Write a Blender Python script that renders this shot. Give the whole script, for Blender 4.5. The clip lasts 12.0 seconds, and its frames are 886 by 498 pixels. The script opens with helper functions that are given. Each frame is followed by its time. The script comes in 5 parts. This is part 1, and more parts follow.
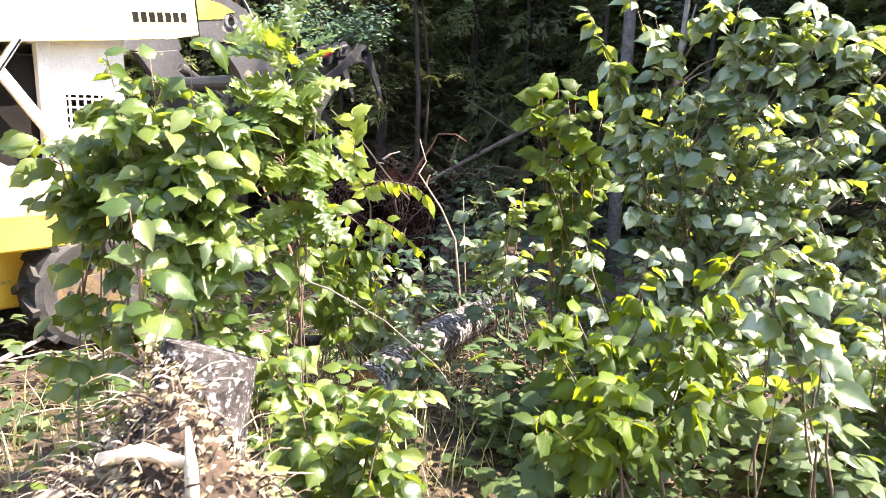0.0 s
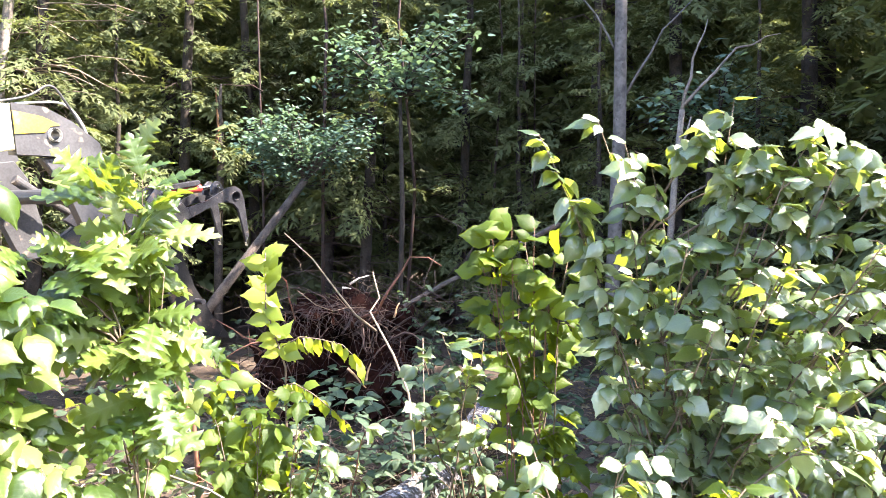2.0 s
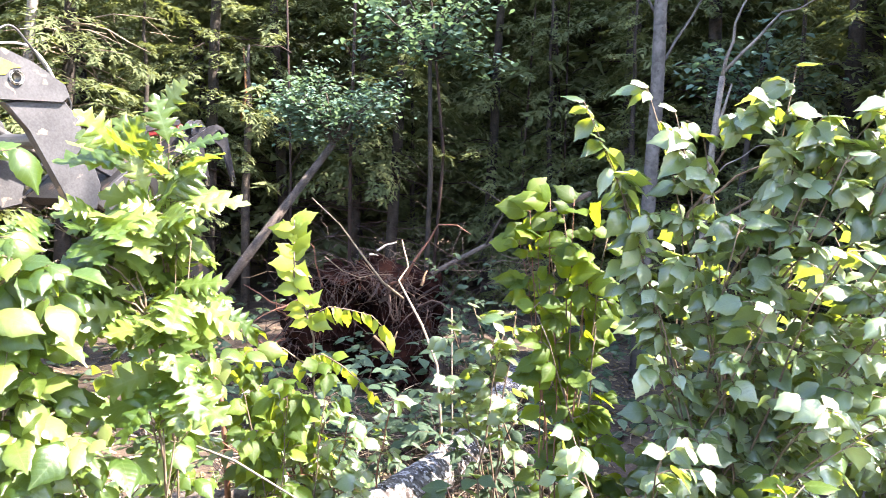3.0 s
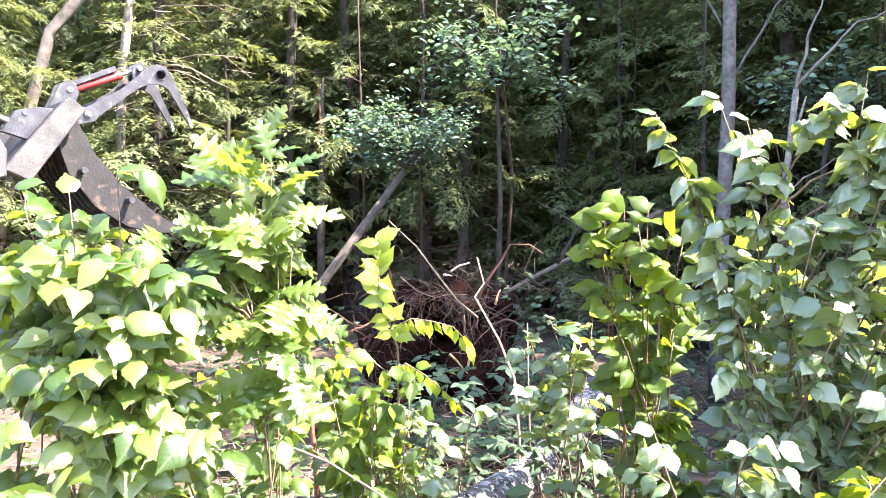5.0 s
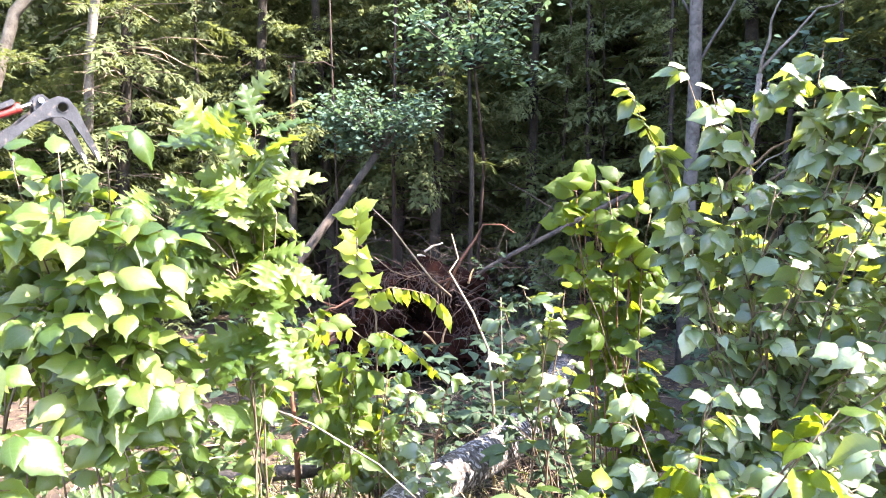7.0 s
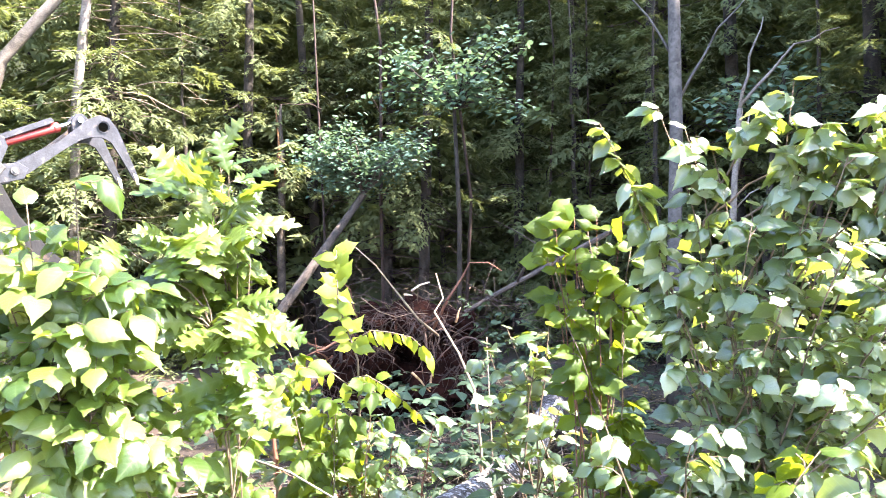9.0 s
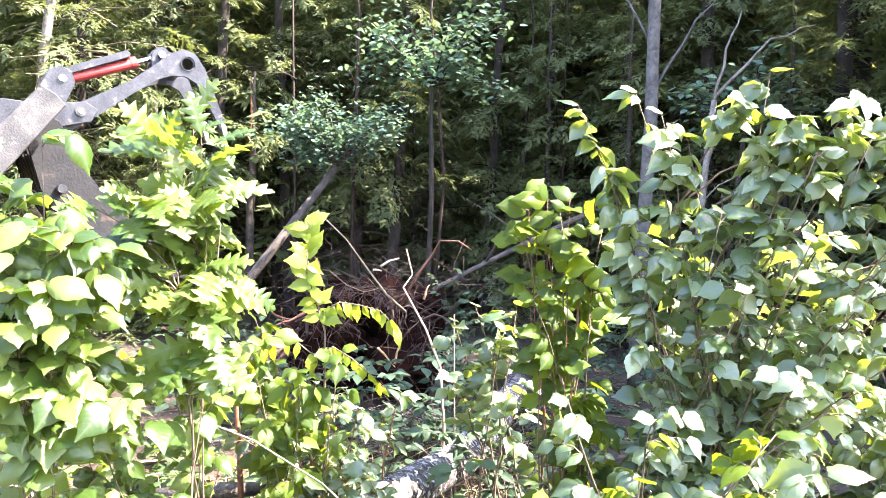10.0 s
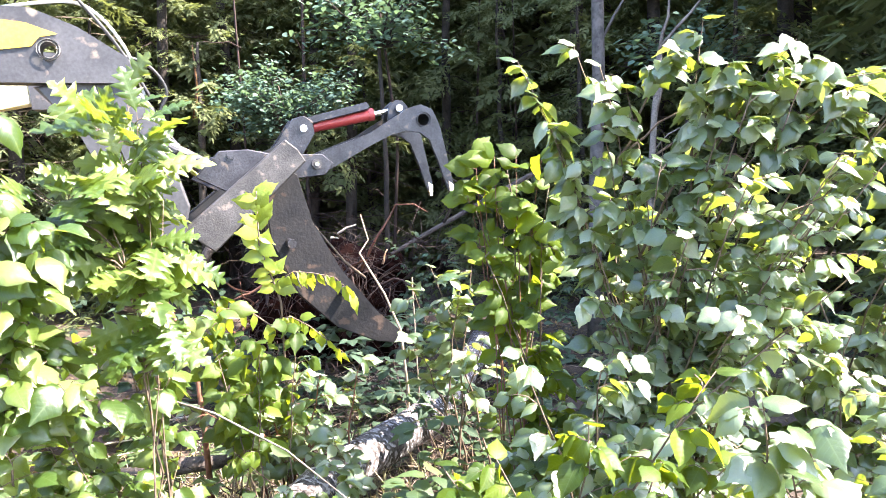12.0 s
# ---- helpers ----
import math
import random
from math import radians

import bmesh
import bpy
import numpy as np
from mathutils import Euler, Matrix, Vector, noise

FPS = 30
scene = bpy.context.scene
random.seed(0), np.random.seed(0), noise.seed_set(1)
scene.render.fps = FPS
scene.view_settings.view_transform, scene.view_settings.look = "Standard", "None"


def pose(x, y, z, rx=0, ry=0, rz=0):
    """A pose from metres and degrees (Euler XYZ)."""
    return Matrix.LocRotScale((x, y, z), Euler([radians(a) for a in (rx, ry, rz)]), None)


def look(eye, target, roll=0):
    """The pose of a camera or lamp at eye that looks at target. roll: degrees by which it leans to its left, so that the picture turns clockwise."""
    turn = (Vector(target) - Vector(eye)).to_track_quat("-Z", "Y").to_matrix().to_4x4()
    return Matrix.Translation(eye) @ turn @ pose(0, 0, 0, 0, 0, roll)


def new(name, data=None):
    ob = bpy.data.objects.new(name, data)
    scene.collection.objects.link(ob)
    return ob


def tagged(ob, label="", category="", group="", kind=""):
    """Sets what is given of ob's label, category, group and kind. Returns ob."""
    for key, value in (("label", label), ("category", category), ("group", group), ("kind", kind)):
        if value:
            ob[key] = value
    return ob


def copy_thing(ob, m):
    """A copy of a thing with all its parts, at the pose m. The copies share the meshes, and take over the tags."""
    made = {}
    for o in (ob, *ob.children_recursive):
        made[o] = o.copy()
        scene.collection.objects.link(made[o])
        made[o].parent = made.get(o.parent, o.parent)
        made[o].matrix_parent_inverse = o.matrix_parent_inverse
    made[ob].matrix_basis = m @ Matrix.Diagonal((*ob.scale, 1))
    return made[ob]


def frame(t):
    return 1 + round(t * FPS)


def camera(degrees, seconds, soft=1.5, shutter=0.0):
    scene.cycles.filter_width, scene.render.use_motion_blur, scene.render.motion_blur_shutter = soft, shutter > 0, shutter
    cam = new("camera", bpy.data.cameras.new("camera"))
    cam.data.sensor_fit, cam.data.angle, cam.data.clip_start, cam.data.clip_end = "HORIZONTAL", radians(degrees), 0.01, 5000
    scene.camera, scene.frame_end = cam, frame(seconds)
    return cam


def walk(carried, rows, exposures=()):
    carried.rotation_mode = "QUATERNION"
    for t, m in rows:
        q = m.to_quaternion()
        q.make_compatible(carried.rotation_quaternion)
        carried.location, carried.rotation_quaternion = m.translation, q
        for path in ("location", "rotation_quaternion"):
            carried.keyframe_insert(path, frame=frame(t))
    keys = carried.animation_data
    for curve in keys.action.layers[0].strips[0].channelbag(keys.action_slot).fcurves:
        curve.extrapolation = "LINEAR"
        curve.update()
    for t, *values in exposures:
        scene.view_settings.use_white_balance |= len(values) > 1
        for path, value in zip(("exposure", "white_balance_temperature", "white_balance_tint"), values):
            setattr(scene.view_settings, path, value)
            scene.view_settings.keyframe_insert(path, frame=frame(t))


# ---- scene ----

# ---- camera ----
cam = camera(62, 12.0, soft=0.6, shutter=0.25)
PATH = [
    (0, (-0.241, -0.175, 1.526), (-0.132, 3.763, 0.834), 0.26),
    (0.5, (-0.073, 0.071, 1.587), (-0.226, 4.013, 0.925), 0.70),
    (1, (0.100, 0.212, 1.588), (-0.370, 4.159, 1.143), 1.24),
    (1.5, (0.154, 0.334, 1.627), (-0.328, 4.278, 1.168), 0.44),
    (2, (0.071, 0.507, 1.677), (0.128, 4.504, 1.532), 0.24),
    (2.5, (0.034, 0.598, 1.686), (0.046, 4.583, 1.341), 0.91),
    (3, (0.038, 0.605, 1.690), (-0.036, 4.590, 1.356), 1.20),
    (3.2, (0.037, 0.604, 1.700), (-0.153, 4.591, 1.427), 0.96),
    (4.8, (0.001, 0.504, 1.672), (-0.359, 4.483, 1.475), 0.18),
    (5, (0.008, 0.483, 1.648), (-0.436, 4.454, 1.454), -0.20),
    (5.5, (-0.010, 0.437, 1.576), (-0.336, 4.414, 1.300), 0.68),
    (6, (-0.003, 0.418, 1.550), (-0.227, 4.377, 1.025), 1.73),
    (6.5, (-0.008, 0.402, 1.553), (-0.335, 4.362, 1.092), 1.26),
    (7, (-0.010, 0.400, 1.575), (-0.294, 4.382, 1.325), -0.29),
    (7.2, (-0.006, 0.380, 1.586), (-0.338, 4.362, 1.407), -0.82),
    (8.8, (0.031, 0.424, 1.592), (-0.257, 4.413, 1.534), -1.63),
    (9, (0.033, 0.418, 1.592), (-0.205, 4.410, 1.540), -1.37),
    (9.5, (0.032, 0.423, 1.575), (0.022, 4.419, 1.386), 0.30),
    (10, (0.024, 0.421, 1.577), (-0.049, 4.417, 1.412), 1.26),
    (10.5, (0.023, 0.429, 1.553), (-0.172, 4.396, 1.082), -1.59),
    (11, (0.029, 0.428, 1.564), (-0.037, 4.393, 1.044), -1.58),
    (11.5, (0.052, 0.424, 1.591), (0.179, 4.410, 1.281), -2.10),
    (12, (0.063, 0.401, 1.574), (0.195, 4.382, 1.208), -1.88),
]
walk(cam, [(t, look(eye, to, roll)) for t, eye, to, roll in PATH], [(0, 2.84, 7000, 20), (1, 3.14, 6850, 20), (2.5, 3.37, 6700, 20), (4.5, 3.72, 6600, 20), (5.5, 3.76, 6600, 20), (6.5, 3.46, 6650, 20), (9, 3.84, 6600, 20), (9.7, 3.88, 6600, 20), (10.5, 3.5, 6650, 20), (11, 3.4, 6650, 20), (12, 3.36, 6500, 20)])

# ---- world, sun, exposure ----
SUN_EL, SUN_AZ = 52.0, 101.0   # degrees up, degrees from +y towards +x
world = bpy.data.worlds.new("world")
scene.world = world
world.use_nodes = True
wn = world.node_tree
sky = wn.nodes.new("ShaderNodeTexSky")
sky.sky_type, sky.sun_disc = "NISHITA", False
sky.sun_elevation, sky.sun_rotation = radians(SUN_EL), radians(SUN_AZ)
wn.links.new(sky.outputs[0], wn.nodes["Background"].inputs[0])
wn.nodes["Background"].inputs[1].default_value = 0.15
sun_way = Vector((math.sin(radians(SUN_AZ)) * math.cos(radians(SUN_EL)), math.cos(radians(SUN_AZ)) * math.cos(radians(SUN_EL)), math.sin(radians(SUN_EL))))
sun = new("sun", bpy.data.lights.new("sun", "SUN"))
sun.data.energy, sun.data.angle, sun.data.color = 4.7, radians(0.6), (1.0, 0.94, 0.82)
sun.matrix_world = look(sun_way * 30, (0, 0, 0))

# ---- materials ----
def material(name, low, high, rough=0.7, metal=0.0, scale=8.0, bump=0.3, fine=60.0, spec=0.5, third=None):
    """Two tones mixed by noise at two scales, an optional third as patches, with relief."""
    m = bpy.data.materials.new(name)
    m.use_nodes = True
    n, link = m.node_tree.nodes, m.node_tree.links.new
    b = n["Principled BSDF"]
    co = n.new("ShaderNodeTexCoord")
    big, small = n.new("ShaderNodeTexNoise"), n.new("ShaderNodeTexNoise")
    big.inputs["Scale"].default_value, big.inputs["Detail"].default_value = scale, 5
    small.inputs["Scale"].default_value, small.inputs["Detail"].default_value = fine, 4
    for t in (big, small):
        link(co.outputs["Object"], t.inputs["Vector"])
    mix = n.new("ShaderNodeMath")
    mix.operation = "MULTIPLY_ADD"
    mix.inputs[1].default_value = 0.45
    link(small.outputs["Fac"], mix.inputs[0])
    half = n.new("ShaderNodeMath")
    half.operation = "MULTIPLY"
    half.inputs[1].default_value = 0.6
    link(big.outputs["Fac"], half.inputs[0])
    link(half.outputs[0], mix.inputs[2])
    ramp = n.new("ShaderNodeValToRGB")
    ramp.color_ramp.elements[0].position, ramp.color_ramp.elements[1].position = 0.4, 0.66
    ramp.color_ramp.elements[0].color, ramp.color_ramp.elements[1].color = (*low, 1), (*high, 1)
    link(mix.outputs[0], ramp.inputs[0])
    out = ramp.outputs[0]
    if third:
        patch = n.new("ShaderNodeTexNoise")
        patch.inputs["Scale"].default_value, patch.inputs["Detail"].default_value = third[1], 6
        link(co.outputs["Object"], patch.inputs["Vector"])
        edge = n.new("ShaderNodeValToRGB")
        edge.color_ramp.elements[0].position, edge.color_ramp.elements[1].position = third[2], third[2] + 0.06
        link(patch.outputs["Fac"], edge.inputs[0])
        over = n.new("ShaderNodeMixRGB")
        over.inputs[2].default_value = (*third[0], 1)
        link(edge.outputs[0], over.inputs[0])
        link(out, over.inputs[1])
        out = over.outputs[0]
    link(out, b.inputs["Base Color"])
    b.inputs["Roughness"].default_value, b.inputs["Metallic"].default_value = rough, metal
    b.inputs["Specular IOR Level"].default_value = spec
    if bump:
        rel = n.new("ShaderNodeBump")
        rel.inputs["Strength"].default_value, rel.inputs["Distance"].default_value = bump, 0.02
        link(mix.outputs[0], rel.inputs["Height"])
        link(rel.outputs[0], b.inputs["Normal"])
    return m


def leaf_material(name, tones, rough=0.4, shine=0.4, glow=(0.35, 0.45, 0.03), islands=False, spec=1.0):
    """A leaf: tones picked leaf by leaf, veined relief, light shining through it."""
    m = bpy.data.materials.new(name)
    m.use_nodes = True
    n, link = m.node_tree.nodes, m.node_tree.links.new
    b = n["Principled BSDF"]
    pick = n.new("ShaderNodeNewGeometry") if islands else n.new("ShaderNodeObjectInfo")
    chance = pick.outputs["Random Per Island" if islands else "Random"]
    ramp = n.new("ShaderNodeValToRGB")
    e = ramp.color_ramp.elements
    while len(e) < len(tones):
        e.new(0.5)
    for k, tone in enumerate(tones):
        e[k].position, e[k].color = k / (len(tones) - 1), (*tone, 1)
    link(chance, ramp.inputs[0])
    co, grain = n.new("ShaderNodeTexCoord"), n.new("ShaderNodeTexNoise")
    grain.inputs["Scale"].default_value, grain.inputs["Detail"].default_value = 45, 4
    link(co.outputs["Object"], grain.inputs["Vector"])
    tint = n.new("ShaderNodeMixRGB")
    tint.blend_type = "MULTIPLY"
    tint.inputs[0].default_value = 0.5
    link(ramp.outputs[0], tint.inputs[1])
    link(grain.outputs["Color"], tint.inputs[2])
    soft = n.new("ShaderNodeMixRGB")
    soft.inputs[0].default_value = 0.5
    link(ramp.outputs[0], soft.inputs[1])
    link(tint.outputs[0], soft.inputs[2])
    b.inputs["Roughness"].default_value = rough
    b.inputs["Specular IOR Level"].default_value = spec
    # midrib and side veins, from the leaf's own length and width
    parts = n.new("ShaderNodeSeparateXYZ")
    link(co.outputs["UV"], parts.inputs[0])

    def calc(op, a, b=None):
        k = n.new("ShaderNodeMath")
        k.operation = op
        for i, q in enumerate((a, b)):
            if q is None:
                continue
            if isinstance(q, float):
                k.inputs[i].default_value = q
            else:
                link(q, k.inputs[i])
        return k.outputs[0]

    off = calc("ABSOLUTE", parts.outputs["Y"])
    ripple = calc("SINE", calc("SUBTRACT", calc("MULTIPLY", parts.outputs["X"], 44.0), calc("MULTIPLY", off, 34.0)))
    vein = calc("MAXIMUM", calc("MULTIPLY", calc("GREATER_THAN", ripple, 0.86), 0.5), calc("LESS_THAN", off, 0.014))
    rel = n.new("ShaderNodeBump")
    rel.inputs["Strength"].default_value, rel.inputs["Distance"].default_value = 0.2, 0.004
    link(calc("ADD", calc("MULTIPLY", ripple, -0.14), calc("ADD", grain.outputs["Fac"], calc("MULTIPLY", vein, -0.6))), rel.inputs["Height"])
    link(rel.outputs[0], b.inputs["Normal"])
    ribbed = n.new("ShaderNodeMixRGB")
    ribbed.inputs[2].default_value = (0.3, 0.36, 0.16, 1)
    link(calc("MULTIPLY", vein, 0.14), ribbed.inputs[0])
    link(soft.outputs[0], ribbed.inputs[1])
    link(ribbed.outputs[0], b.inputs["Base Color"])
    tr = n.new("ShaderNodeBsdfTranslucent")
    warm = n.new("ShaderNodeMixRGB")
    warm.inputs[0].default_value = 0.75
    warm.inputs[2].default_value = (*glow, 1)
    link(ramp.outputs[0], warm.inputs[1])
    link(warm.outputs[0], tr.inputs[0])
    mix = n.new("ShaderNodeMixShader")
    mix.inputs[0].default_value = shine
    link(b.outputs[0], mix.inputs[1])
    link(tr.outputs[0], mix.inputs[2])
    link(mix.outputs[0], n["Material Output"].inputs[0])
    return m


M_SOIL = material("forest litter soil", (0.018, 0.011, 0.007), (0.062, 0.04, 0.024), 0.95, scale=5, bump=0.9, fine=60, third=((0.1, 0.07, 0.045), 14, 0.62))
# near-black: shade of the root hollow is in the soil colour
M_DARKSOIL = material("red-brown root soil darkened for shade", (0.004, 0.002, 0.0015), (0.02, 0.007, 0.005), 0.95, scale=6, bump=0.9, fine=40, spec=0.05)
M_BARK = material("grey-brown bark", (0.028, 0.021, 0.017), (0.09, 0.07, 0.056), 0.9, scale=10, bump=0.9, fine=70)
# bark darkened so the wood's shade is in its colour
M_SHADEBARK = material("shade-darkened bark", (0.012, 0.009, 0.007), (0.045, 0.034, 0.027), 0.95, scale=9, bump=0.9, fine=60)
M_PALEBARK = material("pale weathered bark", (0.08, 0.065, 0.055), (0.22, 0.19, 0.16), 0.85, scale=9, bump=0.6, fine=70)
# birch bark dimmed so the wood's shade is in its colour
M_BIRCH = material("birch bark", (0.035, 0.031, 0.029), (0.1, 0.09, 0.084), 0.8, scale=12, bump=0.3, fine=30, third=((0.03, 0.025, 0.022), 22, 0.6))
M_LICHEN = material("lichen-covered bark", (0.025, 0.02, 0.018), (0.13, 0.12, 0.118), 0.95, scale=14, bump=1.0, fine=60, spec=0.2, third=((0.3, 0.29, 0.3), 42, 0.52))
M_STUMP = material("dark stump bark with lichen", (0.018, 0.016, 0.015), (0.07, 0.062, 0.058), 0.95, scale=16, bump=1.0, fine=60, spec=0.2, third=((0.24, 0.24, 0.24), 65, 0.56))
M_TWIG = material("brown twig", (0.06, 0.04, 0.025), (0.17, 0.12, 0.08), 0.8, scale=20, bump=0.2)
# brush colour with the shade of wood and pile put in
M_BRUSH = material("shade-darkened dead brush", (0.009, 0.004, 0.003), (0.038, 0.017, 0.012), 0.85, scale=20, bump=0.2)
M_DRYTWIG = material("dead grey-brown twigs", (0.12, 0.09, 0.06), (0.27, 0.21, 0.15), 0.85, scale=20, bump=0.2)
M_REDTWIG = material("reddish stem", (0.09, 0.035, 0.02), (0.2, 0.08, 0.045), 0.7, scale=20, bump=0.2)
M_DRY = material("dry pale stick", (0.25, 0.2, 0.14), (0.55, 0.48, 0.38), 0.8, scale=15, bump=0.3)
M_CHIP = material("split fresh wood", (0.45, 0.33, 0.2), (0.75, 0.62, 0.45), 0.7, scale=20, bump=0.2)
M_TORN = material("torn orange-brown wood", (0.16, 0.08, 0.04), (0.42, 0.26, 0.14), 0.8, scale=25, bump=0.4)
M_DEADLEAF = leaf_material("dead leaves", [(0.035, 0.018, 0.01), (0.085, 0.048, 0.028), (0.13, 0.085, 0.052), (0.2, 0.145, 0.1)], 0.8, 0.15, (0.3, 0.16, 0.05), True, 0.2)
# paler than M_DEADLEAF: sun on the heap is in the tones
M_SHRED = leaf_material("bark shreds paled for sun", [(0.06, 0.04, 0.028), (0.16, 0.11, 0.08), (0.3, 0.24, 0.19), (0.42, 0.35, 0.29)], 0.8, 0.1, (0.3, 0.16, 0.05), True, 0.2)
# palest hazel and lime tones also stand for sun sheen, darkest for shade
HAZEL = [(0.022, 0.05, 0.018), (0.055, 0.1, 0.04), (0.14, 0.195, 0.105), (0.28, 0.33, 0.225)]
LIME = [(0.024, 0.055, 0.01), (0.042, 0.085, 0.015), (0.07, 0.115, 0.022), (0.11, 0.155, 0.034), (0.185, 0.23, 0.08)]
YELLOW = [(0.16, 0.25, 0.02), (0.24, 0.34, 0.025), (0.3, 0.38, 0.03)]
BLUE = [(0.055, 0.1, 0.075), (0.095, 0.16, 0.12), (0.15, 0.225, 0.17)]
M_HAZEL, M_HAZEL_J = leaf_material("hazel leaf", HAZEL, 0.33, 0.36, (0.39, 0.48, 0.03)), leaf_material("hazel foliage", HAZEL, 0.33, 0.36, (0.39, 0.48, 0.03), True)
M_LIME, M_LIME_J = leaf_material("oak leaf", LIME, 0.36, 0.4, spec=0.6), leaf_material("oak foliage", LIME, 0.36, 0.4, islands=True, spec=0.6)
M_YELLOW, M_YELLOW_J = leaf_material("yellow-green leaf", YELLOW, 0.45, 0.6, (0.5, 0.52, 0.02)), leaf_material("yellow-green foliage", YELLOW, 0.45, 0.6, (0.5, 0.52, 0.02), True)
FRESH = [(0.028, 0.062, 0.012), (0.05, 0.095, 0.014), (0.12, 0.185, 0.02)]
M_FRESH, M_FRESH_J = leaf_material("fresh green leaf", FRESH, 0.5, 0.52, (0.31, 0.38, 0.008), spec=0.3), leaf_material("fresh green foliage", FRESH, 0.5, 0.52, (0.31, 0.38, 0.008), True, 0.3)
M_BLUE_J = leaf_material("blue-green foliage", BLUE, 0.75, 0.35, (0.16, 0.26, 0.1), True, 0.12)
M_SPRUCE = leaf_material("conifer needles", [(0.043, 0.057, 0.032), (0.056, 0.071, 0.037), (0.07, 0.085, 0.042), (0.098, 0.108, 0.05)], 0.9, 0.33, (0.24, 0.28, 0.065), True, 0.12)
# base colour kept dark so the backdrop reads as shaded wood
M_FARWOOD = material("backdrop foliage darkened for shade", (0.012, 0.016, 0.01), (0.04, 0.048, 0.026), 0.95, scale=1.2, bump=1.0, fine=9, spec=0.1)
M_HERB = leaf_material("low herb leaves", [(0.02, 0.042, 0.016), (0.034, 0.066, 0.024), (0.055, 0.095, 0.034), (0.085, 0.12, 0.04)], 0.6, 0.3, islands=True, spec=0.4)
# blue-green leaf tones dimmed so shade sits in their colour
M_SHOOT = leaf_material("shoot leaves darkened for shade", [(0.024, 0.048, 0.03), (0.045, 0.078, 0.05), (0.075, 0.115, 0.075)], 0.7, 0.3, (0.14, 0.2, 0.05), True, 0.2)
M_GRASS = leaf_material("dry grass", [(0.2, 0.17, 0.08), (0.32, 0.27, 0.14), (0.13, 0.16, 0.05)], 0.7, 0.3, (0.4, 0.36, 0.15), True)
M_YPAINT = material("worn yellow paint", (0.62, 0.36, 0.03), (0.78, 0.5, 0.06), 0.38, scale=4, bump=0.05, third=((0.3, 0.22, 0.1), 7, 0.66))
M_RIM = material("muddy yellow paint", (0.04, 0.03, 0.02), (0.16, 0.1, 0.035), 0.8, scale=9, bump=0.2, third=((0.06, 0.045, 0.035), 8, 0.5))
M_ROT = material("orange-brown rotten wood", (0.06, 0.025, 0.012), (0.3, 0.14, 0.05), 0.95, scale=18, bump=0.9, fine=80, third=((0.04, 0.022, 0.014), 25, 0.55))
M_CREAM = material("faded cream-yellow paint", (0.66, 0.58, 0.34), (0.8, 0.74, 0.5), 0.35, scale=4, bump=0.05, third=((0.45, 0.4, 0.28), 8, 0.68))
M_FADED = material("sun-faded yellow paint", (0.6, 0.48, 0.18), (0.74, 0.62, 0.3), 0.4, scale=5, bump=0.05, third=((0.5, 0.44, 0.3), 9, 0.64))
# darkened so shade on the boom nose is partly in the paint
M_GREY = material("grey machine paint", (0.025, 0.025, 0.027), (0.055, 0.055, 0.058), 0.5, scale=5, bump=0.08, third=((0.16, 0.13, 0.1), 9, 0.62))
M_PALEGREY = material("pale grey cab paint", (0.5, 0.49, 0.47), (0.66, 0.65, 0.62), 0.45, scale=5, bump=0.05)
M_STEEL = material("worn dark steel", (0.018, 0.018, 0.021), (0.05, 0.05, 0.057), 0.36, 0.3, scale=9, bump=0.2, fine=90, third=((0.1, 0.08, 0.065), 18, 0.62))
# darker than M_STEEL: shade on tines and back plate put in
M_BLACKSTEEL = material("stained steel darkened for shade", (0.005, 0.005, 0.006), (0.016, 0.015, 0.015), 0.6, 0.1, scale=7, bump=0.3, spec=0.3, third=((0.05, 0.034, 0.025), 11, 0.6))
M_DUSTY = material("dusty scuffed grey steel", (0.02, 0.019, 0.019), (0.075, 0.07, 0.066), 0.45, 0.2, scale=9, bump=0.25, fine=110, third=((0.15, 0.125, 0.105), 16, 0.6))
M_BRIGHT = material("polished steel", (0.6, 0.6, 0.6), (0.75, 0.75, 0.75), 0.2, 1.0, scale=9, bump=0.03)
M_RED = material("red cylinder paint", (0.25, 0.025, 0.025), (0.38, 0.05, 0.04), 0.4, scale=8, bump=0.05)
M_BLACK = material("black rubber", (0.012, 0.012, 0.012), (0.04, 0.038, 0.035), 0.75, scale=9, bump=0.3, third=((0.12, 0.09, 0.06), 6, 0.6))
M_HOSE = material("black hose", (0.015, 0.015, 0.016), (0.05, 0.05, 0.05), 0.5, scale=9, bump=0.05)
M_DARK = material("near-black for shade and print", (0.006, 0.0055, 0.005), (0.014, 0.013, 0.012), 0.9, scale=5, bump=0, spec=0.1)

# ---- building helpers ----
def part(name, bm, mat, parent=None, label="", smooth=False):
    me = bpy.data.meshes.new(name)
    bmesh.ops.recalc_face_normals(bm, faces=bm.faces)
    bm.to_mesh(me)
    bm.free()
    me.materials.append(mat)
    if smooth:
        me.polygons.foreach_set("use_smooth", [True] * len(me.polygons))
    ob = new(name, me)
    ob.parent = parent
    return tagged(ob, label)


def lay_uv(me, template):
    """Gives each leaf of a mesh its own length and width as coordinates."""
    flat = np.array(template[0], float)[:, :2]
    index = np.empty(len(me.loops), dtype=np.int32)
    me.loops.foreach_get("vertex_index", index)
    me.uv_layers.new(name="leaf").data.foreach_set("uv", flat[index % len(flat)].astype(np.float32).ravel())


